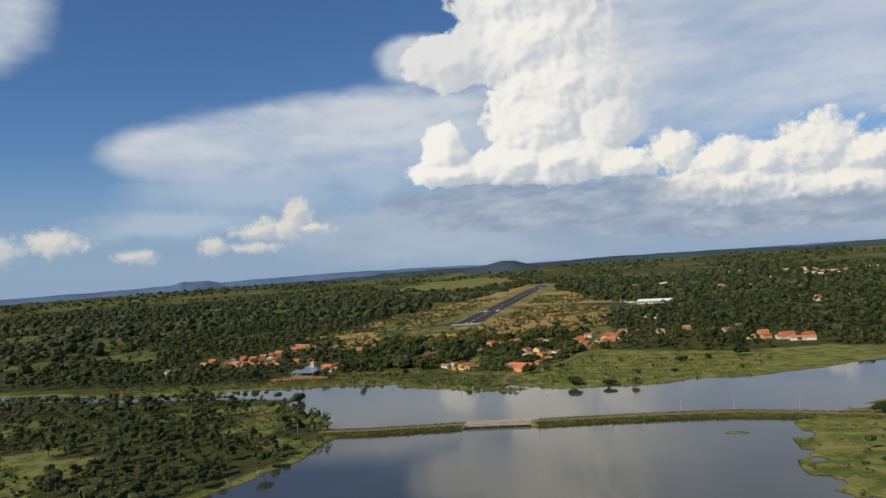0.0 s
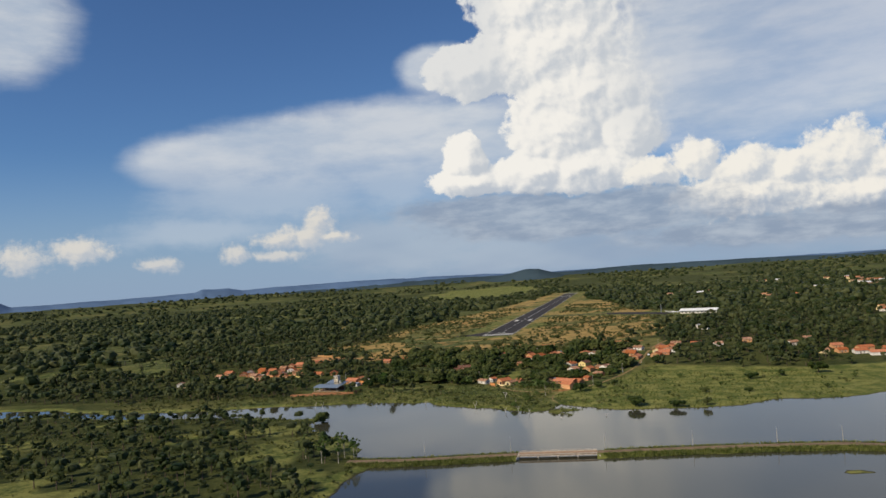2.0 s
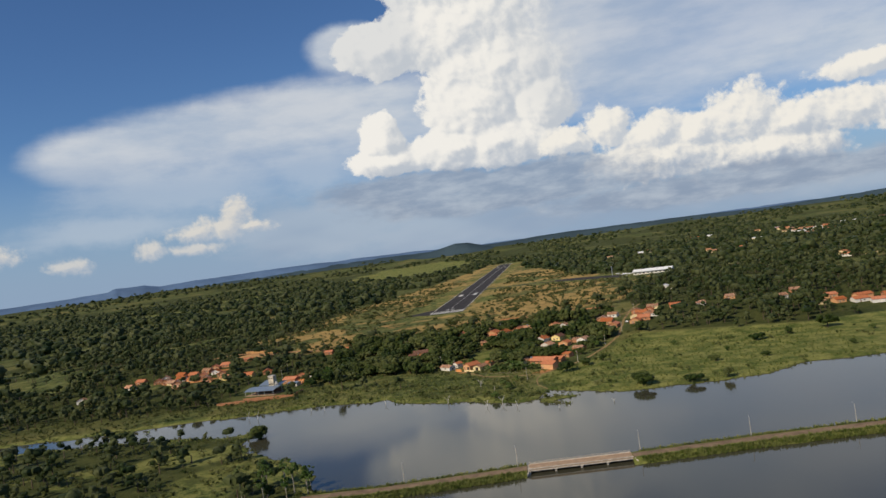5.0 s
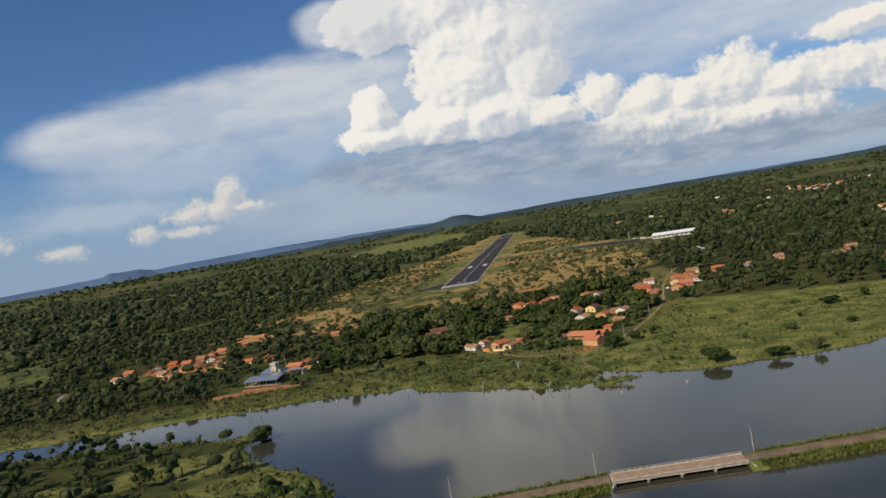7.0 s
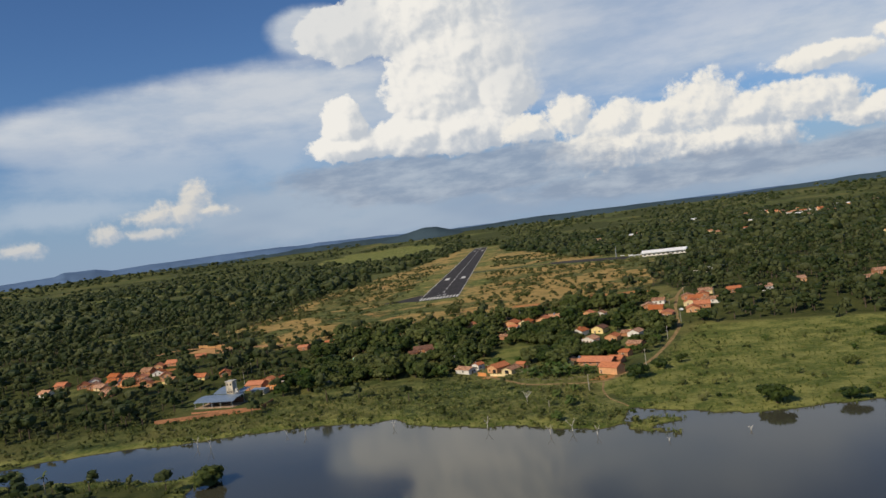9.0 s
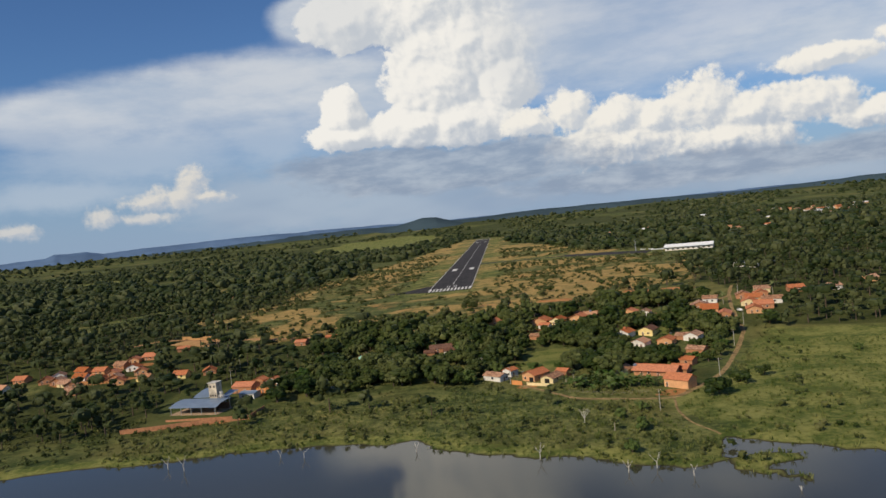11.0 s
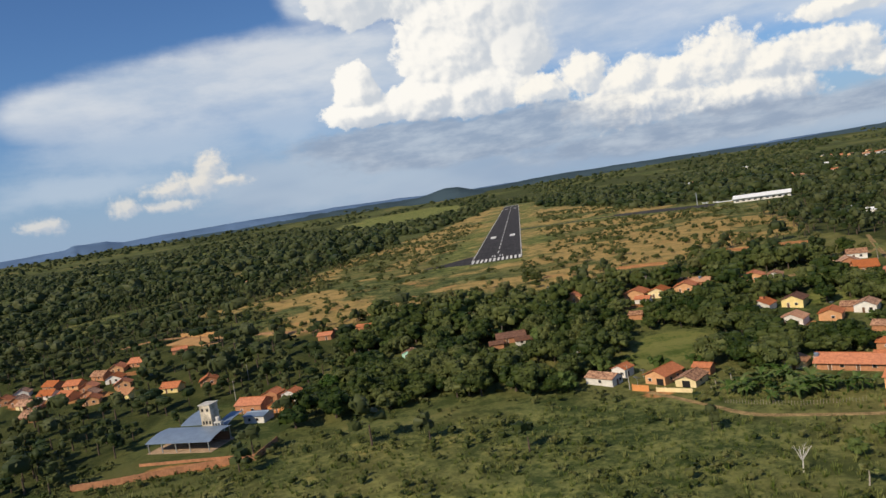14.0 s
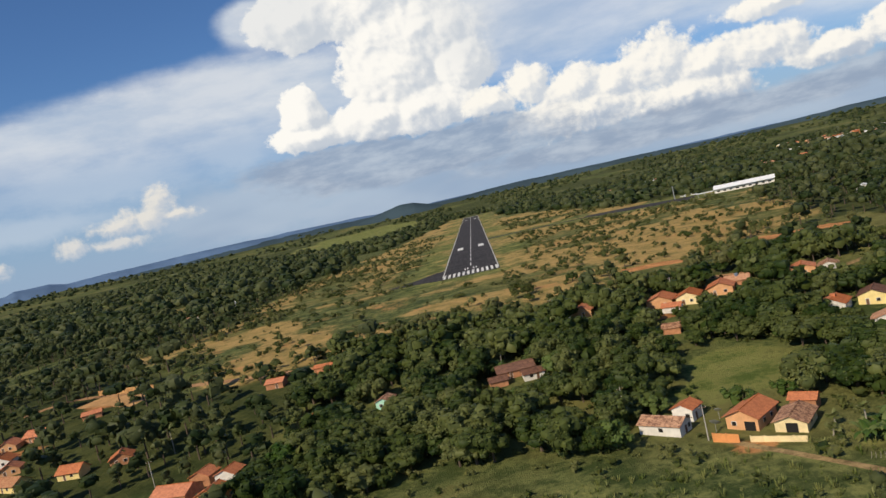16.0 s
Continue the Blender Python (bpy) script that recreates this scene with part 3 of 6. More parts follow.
lush = np.maximum(lush, 0.8 * step(0, 10, inside(EAST, X, Y)))
lush = np.maximum(lush, step(0, 12, inside(WEST, X, Y)) * (0.15 + 0.40 * step(0.55, 0.40, cloudy(X, Y, 40, 35))))
lush = np.maximum(lush, 0.75 * step(18, 4, shore(X, Y)))
lush = np.maximum(lush, 0.55 * mow)
lush = np.maximum(lush, 0.34 * step(-372, -392, Y) * step(-130, -100, X) * step(140, 120, X) * (Y > -560))
for cx, cy, rx, ry in ((79, -334, 19, 22), (60, -348, 14, 10), (100, -347, 12, 10), (150, -296, 12, 10)):
    lush = np.maximum(lush, step(0.0, 0.4, 1.1 - np.hypot((X - cx) / rx, (Y - cy) / ry)))
CLEARINGS = [(95, -166, 15, 8), (170, -161, 24, 7), (74, -268, 10, 4), (-171, -208, 19, 12), (128, -330, 9, 5), (62, -386, 7, 5), (122, -421, 8, 6), (-66, -243, 9, 3), (-207, -292, 30, 8), (-190, -262, 12, 6), (-92, -402, 18, 5)]
soil = np.zeros_like(X)
for cx, cy, rx, ry in CLEARINGS:
    soil = np.maximum(soil, step(0.0, 0.45, 1.15 - np.hypot((X - cx) / rx, (Y - cy) / ry)))
soil = np.maximum(soil, 0.42 * step(0.50, 0.75, cloudy(X, Y, 26, 51)) * step(0, 20, sav) * (1 - mow))
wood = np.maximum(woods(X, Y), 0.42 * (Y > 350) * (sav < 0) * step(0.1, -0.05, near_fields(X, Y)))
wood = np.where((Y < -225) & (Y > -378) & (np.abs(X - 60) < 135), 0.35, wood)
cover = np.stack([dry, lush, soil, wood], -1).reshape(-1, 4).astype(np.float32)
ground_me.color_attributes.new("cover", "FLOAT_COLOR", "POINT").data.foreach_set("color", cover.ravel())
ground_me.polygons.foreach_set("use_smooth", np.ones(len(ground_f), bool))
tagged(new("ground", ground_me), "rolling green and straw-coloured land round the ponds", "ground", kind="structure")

water_me = mesh("water", [(-1500, -2500, 0), (1600, -2500, 0), (1600, -150, 0), (-1500, -150, 0)], [(0, 1, 2, 3)], WATER)
tagged(new("water", water_me), "still grey-brown pond water mirroring the clouds", "water", kind="structure")


def skyline(name, radius, profile, rough, seed, mat, label):
    """A ridge of far hills: profile of azimuth and elevation in degrees."""
    a = np.arange(-75, 62, 0.15)
    e = np.interp(a, [p[0] for p in profile], [p[1] for p in profile])
    e = e + (cloudy(a * 100, a * 0, 160, seed) - 0.5) * rough
    rows = []
    for depth, k in ((-330, -0.012), (-200, 0.45), (-90, 0.80), (0, 1.0), (60, 0.7)):
        r = radius + depth + (cloudy(a * 100, a * 0 + depth * 7, 90, seed + 3) - 0.5) * 60
        top = 86 + radius * np.tan(np.radians(e))
        base = 40.0
        z = base + (top - base) * k if k > 0 else np.full_like(a, 10.0)
        rows.append(np.stack([HUB[0] + r * np.sin(np.radians(a)), HUB[1] + r * np.cos(np.radians(a)), z], -1))
    v = np.concatenate(rows)
    n = len(a)
    i = np.arange(4)[:, None] * n + np.arange(n - 1)[None]
    f = np.stack([i, i + 1, i + 1 + n, i + n], -1).reshape(-1, 4)
    me = mesh(name, v, f, mat)
    me.polygons.foreach_set("use_smooth", np.ones(len(f), bool))
    tagged(new(name, me), label, "hills", kind="structure")


skyline("backdrop_far_hills", 4660, [(-75, 0.7), (-50, 1.4), (-46.5, 1.05), (-44.8, 0.2), (-38, 0.25), (-32.5, 0.35), (-32, 0.55), (-30, 0.55), (-29, 0.3), (-26, 0.38), (-20, 0.42), (-12, 0.35), (-4, 0.12), (2, 0.1), (62, 0.0)], 0.10, 61, FAR_HAZE_BLUE, "far table-topped hills on the horizon, painted in haze blue")
skyline("backdrop_wooded_hills", 4560, [(-75, 0.0), (-40, -0.12), (-20, 0.08), (-12, 0.14), (-3, 0.06), (2, 0.2), (10, 0.12), (18, -0.02), (24, 0.12), (30, 0.1), (40, 0.25), (62, 0.2)], 0.10, 71, NEAR_HAZE_BLUE, "dark wooded hills along the horizon, tinted with painted haze")
skyline("backdrop_lone_hill", 4400, [(-75, -2.0), (-13, -1.0), (-10, -0.3), (-8.4, 0.05), (-7.1, 0.30), (-6.4, 0.43), (-5.4, 0.42), (-4.5, 0.15), (-3.0, -0.3), (0, -1.0), (62, -2.0)], 0.12, 65, NEAR_HAZE_BLUE, "low wooded hill rising past the runway, tinted with painted haze")


# ---------------------------------------------------------------- runway, apron and tracks
def sheet(name, spans, z, mat, label, category, parent=None):
    bm = bmesh.new()
    for pts in spans:
        top = [bm.verts.new((x, y, z)) for x, y in pts]
        bm.faces.new(top)
        low = [bm.verts.new((x, y, z - 0.4)) for x, y in pts]
        for i in range(len(pts)):
            j = (i + 1) % len(pts)
            bm.faces.new((top[i], low[i], low[j], top[j]))
    ob = part(name, bm, mat, parent, "" if parent else label)
    if parent is None:
        tagged(ob, label, category, kind="structure")
    return ob


RZ = 14.16
HALF = 22.5
runway = sheet("runway", [[(-HALF, -2), (HALF, -2), (HALF, 1716), (-HALF, 1716)]], RZ, ASPHALT, "long dark asphalt runway with worn white markings", "runway")
stub = sheet("turning_pad", [[(-HALF - 0.02, -1), (-HALF - 0.02, 74), (-31, 66), (-46, 38), (-66, 21), (-60, 15), (-40, 8)]], RZ - 0.02, ASPHALT, "dark asphalt turning pad beside the runway", "pavement")
taxiway = sheet("taxiway", [[(HALF + 0.02, 382), (HALF + 0.02, 402), (60, 392), (148, 378), (148, 366), (60, 380)]], RZ - 0.02, ASPHALT, "dark asphalt taxiway leading to the apron", "pavement")
apron = sheet("apron", [[(148.02, 352), (148.02, 398), (200, 372), (262, 306), (246, 262), (205, 300)]], RZ - 0.02, ASPHALT, "dark asphalt apron beside the terminal", "pavement")


def marking(x0, x1, y0, y1, name):
    b = boxes((x0, x1, y0, y1, 0.0, 0.03))
    me = bpy.data.meshes.new(name)
    b.to_mesh(me)
    b.free()
    me.materials.append(PAINT)
    return me


bar = marking(-0.95, 0.95, 0, 28, "threshold_bar")
for k in range(12):
    x = -HALF + 2.2 + k * (2 * HALF - 4.4) / 11
    held("threshold_bar", bar, runway, m=pose(x, 1.0, RZ + 0.012))
dash = marking(-0.45, 0.45, 0, 30, "centre_dash")
for k in range(32):
    held("centre_dash", dash, runway, m=pose(0, 70 + k * 50, RZ + 0.012))
aim = marking(-3.2, 3.2, 0, 40, "aiming_mark")
for x in (-12.0, 12.0):
    held("aiming_mark", aim, runway, m=pose(x, 286, RZ + 0.012))
    held("aiming_mark", aim, runway, m=pose(x, 1400, RZ + 0.012))
digit = marking(-0.5, 0.5, 0, 14, "designator_bar")
for x in (-4.6, -2.4, 2.4, 4.6):
    held("designator_bar", digit, runway, m=pose(x, 40, RZ + 0.012))
for k in range(12):
    held("threshold_bar", bar, runway, m=pose(-HALF + 2.2 + k * (2 * HALF - 4.4) / 11, 1684, RZ + 0.012))
edge_line = marking(-0.32, 0.32, 0, 850, "edge_line")
for x in (-HALF + 0.7, HALF - 0.7):
    for y in (12, 864):
        held("edge_line", edge_line, runway, m=pose(x, y, RZ + 0.008))


def track(name, line, width, mat, label, lift=0.10, seed=3):
    """A worn track draped over the land, with ragged edges."""
    bm = bmesh.new()
    pts = []
    for (ax, ay), (bx, by) in zip(line, line[1:]):
        n = max(2, int(math.hypot(bx - ax, by - ay) / 2.2))
        pts += [(ax + (bx - ax) * i / n, ay + (by - ay) * i / n) for i in range(n)]
    pts.append(line[-1])
    p = np.array(pts)
    for _ in range(6):
        p[1:-1] = (p[:-2] + p[1:-1] * 2 + p[2:]) / 4
    d = np.gradient(p, axis=0)
    d /= np.linalg.norm(d, axis=1)[:, None]
    rows = []
    for i, ((x, y), (dx, dy)) in enumerate(zip(p, d)):
        row = []
        for s in (-1, -0.33, 0.33, 1):
            w = width / 2 * s * (0.75 + 0.6 * float(grain(i * 2.2, s * 50, 6, seed)))
            qx, qy = x - dy * w, y + dx * w
            row.append(bm.verts.new((qx, qy, hz(qx, qy) + (lift if abs(s) < 0.9 else 0.02))))
        rows.append(row)
    for a, b in zip(rows, rows[1:]):
        for j in range(3):
            bm.faces.new((a[j], a[j + 1], b[j + 1], b[j]))
    return tagged(part(name, bm, mat), label, "track", kind="structure")


LANE = [(58, -381), (66, -393), (82, -417), (100, -424), (120, -430), (136, -412), (150, -393), (170, -350), (186, -312), (190, -290), (197, -255), (208, -215), (222, -175)]
SHORE_PATH = [(120, -430), (117, -448), (118, -466), (124, -480)]
TOP_ROAD = [(128, -262), (150, -254), (172, -244), (190, -236), (206, -222)]
BACK_ROAD = [(-226, -200), (-210, -182), (-190, -190), (-163, -204), (-100, -224), (-78, -231), (-48, -238), (-12, -236), (8, -235), (40, -230), (62, -224), (85, -219), (102, -227), (123, -235), (142, -246)]
track("dirt_lane", LANE, 2.2, TRACK, "rutted ochre dirt lane past the houses")
track("foot_path", SHORE_PATH, 0.9, TRACK, "narrow trodden path down to the water", seed=5)
track("upper_road", TOP_ROAD, 2.6, TRACK, "dusty earth track between the upper houses", seed=7)
track("back_road", BACK_ROAD, 5.0, EARTH_ROAD, "reddish dirt road behind the village trees", seed=9)
track("earth_patch", [(80, -163), (95, -167), (110, -172)], 12.0, EARTH, "bare orange earth strip on the savanna", seed=11)
track("earth_scrape", [(147, -152), (170, -160), (196, -172)], 10.0, EARTH, "bare orange earth scrape on the savanna", seed=13)
track("sandy_yard", [(-190, -196), (-172, -206), (-152, -216)], 20.0, SAND, "tan sandy yard before a long wall", seed=15)

# ---------------------------------------------------------------- causeway and bridge
CAUSEWAY = [(22, -651), (50, -650), (72, -647), (116, -639), (157, -636), (205, -630), (250, -626), (282, -625), (325, -634), (375, -648)]
DECK_Z = 1.92


def line_at(line, x):
    return float(np.interp(x, [p[0] for p in line], [p[1] for p in line]))


def embankment(x0, x1, name, label):
    """An earth bank with grassed slopes, swept along the line of the causeway."""
    prof = ((-9.0, -1.5), (-7.0, 0.3), (-5.6, 1.0), (-4.4, 1.55), (-3.6, 1.77), (0, 1.82), (3.6, 1.77), (4.6, 1.45), (6.2, 0.6), (8.0, -0.6), (9.0, -1.5))
    bm = bmesh.new()
    rows = []
    xs = np.arange(x0, x1 + 0.1, 2.0)
    for i, x in enumerate(xs):
        y = line_at(CAUSEWAY, x)
        row = []
        for j, (s, z) in enumerate(prof):
            k = 1.0 if abs(s) < 3.7 else 1 + 0.30 * (float(grain(x, j * 31, 7, 81)) - 0.5)
            row.append(bm.verts.new((x, y + s * k, z + (0.25 * (float(grain(x, j * 17, 5, 83)) - 0.5) if abs(s) > 1 else 0))))
        rows.append(row)
    for a, b in zip(rows, rows[1:]):
        for j in range(len(prof) - 1):
            bm.faces.new((a[j], a[j + 1], b[j + 1], b[j]))
    for r in (rows[0], rows[-1]):
        bm.faces.new(r)
    return tagged(part(name, bm, LAND_BANK), label, "embankment", kind="structure")


def bank_material():
    mat, n = material("grassed_bank")
    p = spot(n)
    k = n.m("ADD", n.m("MULTIPLY", n.noise(p, 0.2, 5.0, 0.6), 0.6), n.m("MULTIPLY", n.noise(p, 1.5, 4.0, 0.6), 0.4))
    c = n.mix(n.span(k, 0.36, 0.64), rgb(0.070, 0.090, 0.022), rgb(0.20, 0.205, 0.055))
    finish(n, c, 0.95, n.noise(p, 2.0, 4.0), 0.8, 0.3, spec=0.1)
    return mat


LAND_BANK = bank_material()
embankment(20, 115, "causeway_west", "grassed earth causeway between the two ponds")
embankment(157, 378, "causeway_east", "long grassed earth causeway between the two ponds")


def causeway_road(x0, x1, name):
    bm = bmesh.new()
    rows = []
    for i, x in enumerate(np.arange(x0, x1 + 0.1, 2.0)):
        y = line_at(CAUSEWAY, x)
        rows.append([bm.verts.new((x, y + s * (0.85 + 0.35 * float(grain(x, s * 40, 5, 87))), 1.94 if abs(s) < 2 else 1.78)) for s in (-2.9, -1.5, 0, 1.5, 2.9)])
    for a, b in zip(rows, rows[1:]):
        for j in range(4):
            bm.faces.new((a[j], a[j + 1], b[j + 1], b[j]))
    tagged(part(name, bm, MUDROAD), "brown gravel road on top of the causeway", "road", kind="structure")


causeway_road(20, 114.6, "road_west")
causeway_road(157.4, 377, "road_east")


def bridge():
    """Low concrete bridge of four spans with slender rails."""
    x0, x1 = 115.0, 157.0
    y0, y1 = line_at(CAUSEWAY, x0), line_at(CAUSEWAY, x1)
    length = math.hypot(x1 - x0, y1 - y0)
    b = thing("road_bridge", x0, y0, DECK_Z, math.degrees(math.atan2(y1 - y0, x1 - x0)), "low weathered concrete road bridge over the gap between ponds", "bridge")
    part("deck", boxes((0, length, -3.5, 3.5, -0.28, 0.06)), DECK, b, "dusty brown bridge deck")
    for s in (-1, 1):
        part("kerb", boxes((0, length, s * 3.35 - 0.22, s * 3.35 + 0.22, 0.062, 0.36)), CONCRETE, b, "pale concrete kerb")
        part("girder", boxes((0.2, length - 0.2, s * 3.2 - 0.2, s * 3.2 + 0.2, -0.80, -0.283)), CONCRETE, b, "stained concrete edge girder")
    rail = boxes((0, length, -0.035, 0.035, 0.0, 0.07))
    post = boxes((-0.06, 0.06, -0.06, 0.06, 0, 0.70))
    post_me, rail_me = bpy.data.meshes.new("post"), bpy.data.meshes.new("rail")
    post.to_mesh(post_me), rail.to_mesh(rail_me)
    post.free(), rail.free()
    post_me.materials.append(CONCRETE), rail_me.materials.append(CONCRETE)
    for s in (3.35,):
        for z in (0.62, 0.96):
            held("rail", rail_me, b, m=pose(0, s, z))
        for k in range(23):
            held("post", post_me, b, m=pose(0.4 + k * (length - 0.8) / 22, s, 0.3))
    for k in range(1, 4):
        x = k * length / 4
        pier = part("pier", boxes((x - 0.35, x + 0.35, -3.0, 3.0, -5.0, -0.803)), CONCRETE, b, "stained concrete pier")
        part("crosshead", boxes((x - 0.55, x + 0.55, -3.6, 3.6, -1.10, -0.806)), CONCRETE, pier)
    for x, s in ((-0.4, -1), (length + 0.4, 1)):
        part("abutment", boxes((x - 0.5, x + 0.5, -4.2, 4.2, -5, -0.30)), CONCRETE, b, "concrete abutment")
        w = bmesh.new()
        box(w, 0, 4.2, -0.22, 0.22, -4.6, -0.1)
        for v in w.verts:
            if v.co.x > 2 and v.co.z > -2:
                v.co.z -= 2.2
        bmesh.ops.transform(w, matrix=pose(x, -4.0, 0, 0, 0, -62 if s > 0 else -118), verts=w.verts)
        part("wing_wall", w, CONCRETE, b, "pale sloping wing wall")


bridge()


def street_pole(x, y, z, tall, arm, label):
    p = thing("street_lamp" if arm else "utility_pole", x, y, z, random.uniform(-15, 15), label, "lamp post" if arm else "utility pole", "poles")
    bm = bmesh.new()
    tube(bm, [(0, 0, -0.5), (0, 0, tall)], [0.17, 0.10], 8)
    part("pole", bm, POLE, p)
    if arm:
        bm = bmesh.new()
        tube(bm, [(0, 0, tall - 0.4), (0, 0.8, tall + 0.15), (0, 1.9, tall + 0.3)], [0.05, 0.045, 0.04], 6)
        part("arm", bm, STEEL, p)
        part("lamp_head", boxes((-0.13, 0.13, 1.8, 2.5, tall + 0.22, tall + 0.38)), STEEL, p, "grey lamp head")
    else:
        part("crossarm", boxes((-0.9, 0.9, -0.06, 0.06, tall - 0.55, tall - 0.42)), TIMBER, p)
        for x0 in (-0.75, 0, 0.75):
            part("insulator", boxes((x0 - 0.05, x0 + 0.05, -0.05, 0.05, tall - 0.418, tall - 0.22)), WHITE, p)
    return p


for x in (63, 110, 161, 207, 250, 282, 318):
    street_pole(x, line_at(CAUSEWAY, x) + 4.6, 1.35, 8.0, True, "slim grey concrete lamp post on the causeway verge")
for x, y in ((54, -378), (111, -446), (147, -400), (-104, -327), (172, -340), (84, -246), (35, -238), (190, -300), (210, -228), (40, -352)):
    street_pole(x, y, hz(x, y), 8.5, False, "slim concrete utility pole beside the lane")

# ---------------------------------------------------------------- houses
HOUSES = []


def house(x, y, turn, w, d, h, ridge, wall, roof, label, rise=None, openings=(), over=0.45, chimney=False, category="house", lift=0.0):
    """A one-storey house; x, y is the middle of its front, which looks along local -y. ridge: x along the front, y away from it."""
    base = min(hz(x, y), hz(x + d * 0.6 * -math.sin(radians(turn)), y + d * 0.6 * math.cos(radians(turn)))) + lift
    t = thing("house", x, y, base, turn, label, category, "village houses")
    HOUSES.append((x - math.sin(radians(turn)) * d / 2, y + math.cos(radians(turn)) * d / 2, max(w, d) / 2, y, base))
    span = d if ridge == "x" else w
    rise = rise or span * 0.20
    if ridge == "x":
        prof = [(0, -1.2), (d, -1.2), (d, h), (d / 2, h + rise), (0, h)]
        part("wall_shell", prism(prof, -w / 2, w / 2, "x"), wall, t)
    else:
        prof = [(-w / 2, -1.2), (w / 2, -1.2), (w / 2, h), (0, h + rise), (-w / 2, h)]
        part("wall_shell", prism(prof, 0, d, "y"), wall, t)
    k = rise / (span / 2)
    th, o = 0.17, over
    mid = d / 2 if ridge == "x" else 0
    for s in (-1, 1):
        e = mid + s * (span / 2 + o)
        ze = h - k * o + 0.02
        prof = [(mid, h + rise + 0.02), (e, ze), (e, ze + th), (mid, h + rise + 0.02 + th)]
        if s > 0:
            prof = [(a + 0.003, z) for a, z in prof]
        span_ends = (-w / 2 - o, w / 2 + o) if ridge == "x" else (-o, d + o)
        part("roof_slope", prism(prof, *span_ends, ridge), roof, t)
    cap = [(mid - 0.22, h + rise + th - 0.02), (mid + 0.22, h + rise + th - 0.02), (mid + 0.10, h + rise + th + 0.14), (mid - 0.10, h + rise + th + 0.14)]
    part("ridge_cap", prism(cap, -w / 2 - o if ridge == "x" else -o, w / 2 + o if ridge == "x" else d + o, ridge), roof, t)
    for kind, where, pos in openings:
        ow, z0, z1 = (0.9, 0.0, 2.05) if kind == "door" else (1.1, 1.0, 2.0) if kind == "window" else (2.6, 0.0, 2.2)

        def at(bm_spans):
            if where == "front":
                return boxes(*[(pos + a, pos + b, -c1, -c0, e0, e1) for a, b, c0, c1, e0, e1 in bm_spans])
            if where == "right":
                return boxes(*[(w / 2 + c0, w / 2 + c1, pos + a, pos + b, e0, e1) for a, b, c0, c1, e0, e1 in bm_spans])
            return boxes(*[(-w / 2 - c1, -w / 2 - c0, pos + a, pos + b, e0, e1) for a, b, c0, c1, e0, e1 in bm_spans])

        q = ow / 2
        leaf = part("door" if kind == "door" else "window" if kind == "window" else "porch_opening", at([(-q, q, -0.02, 0.06, z0, z1)]), TIMBER if kind == "door" else DARK, t)
        if kind != "porch":
            part("surround", at([(-q - 0.12, q + 0.12, -0.02, 0.03, z0, z1 + 0.12)]), WHITE if wall is not WHITE else GREY, leaf)
    if chimney:
        part("raised_vent", boxes((-0.8, 0.8, d * 0.5 - 0.7, d * 0.5 + 0.7, h + rise * 0.55, h + rise + 0.9)), roof, t)
    return t


F = "front"
A = -42.0
house(44.9, -369.0, A, 11.2, 6.0, 2.7, "x", WHITE, AGED, "white limewashed cottage under an aged mottled tile roof", openings=((("window", F, 0.4)), ("door", "right", 3.0), ("window", "right", 4.7)))
house(52.5, -363.0, A, 5.6, 5.4, 3.2, "y", WHITE, CLAY, "small white annexe with a fresh red tile roof", openings=(("window", F, 1.4), ("door", "right", 2.0)))
house(62.8, -376.2, A - 2, 7.8, 10.5, 3.3, "y", PEACH, CLAY, "peach-walled house with a bright orange tile roof", rise=1.7, over=0.7, openings=(("window", F, -2.0), ("porch", F, 1.9), ("window", "right", 3.5), ("window", "right", 7.5)))
house(71.2, -383.4, A + 6, 7.0, 9.5, 2.5, "y", CREAM, AGED, "cream house with a sagging mottled brown tile roof", rise=1.3, over=0.6, openings=(("porch", F, 0.2), ("window", "right", 4.0)))
house(79.0, -372.0, A + 6, 6.0, 4.5, 2.8, "x", BRICK, CLAY, "lean outbuilding of raw block with red roof tiles")
house(124.6, -413.8, A - 3, 11.6, 7.0, 3.8, "x", PEACH, CLAY, "large peach-walled shed with a red tile roof", rise=1.9, openings=(("door", F, -4.4),))
house(120.5, -388.3, -33, 19.5, 8.5, 2.7, "x", BRICK, CLAY, "long low house under a wide red tile roof", rise=1.8, over=1.0, openings=(("door", F, -6.0), ("window", F, -2.5), ("door", F, 2.0), ("window", F, 6.5)))
house(131.8, -388.0, -33, 7.5, 7.0, 2.5, "x", BRICK, CLAY, "low wing under a red tile roof", rise=1.4, over=0.7)
house(139.3, -371.2, A, 6.5, 5.5, 2.7, "x", BRICK, CLAY, "small block house with a red tile roof", openings=(("window", F, 0.0),))
house(107.0, -378.5, A + 8, 6.8, 6.0, 2.3, "y", CREAM, PALE, "small hut under a pale tile roof", openings=(("door", F, 0.0),))
house(120.0, -303.5, -38, 8.6, 8.5, 3.0, "y", WHITE, CLAY, "white house with a red tile roof and raised vent", rise=1.7, chimney=True, openings=(("window", F, -2.0), ("door", F, 1.2)))
house(133.5, -303.5, -34, 8.6, 9.0, 3.3, "y", YELLOW, BROWN, "yellow house under a dark brown roof", rise=1.8, openings=(("door", F, -1.6), ("window", F, 1.6), ("window", "left", 3.0)))
house(124.0, -328.5, -36, 8.8, 8.0, 3.0, "y", WHITE, PALE, "white gabled house with a pale orange roof", rise=1.7, openings=(("door", F, -2.6), ("window", F, 0.0), ("door", F, 2.4)))
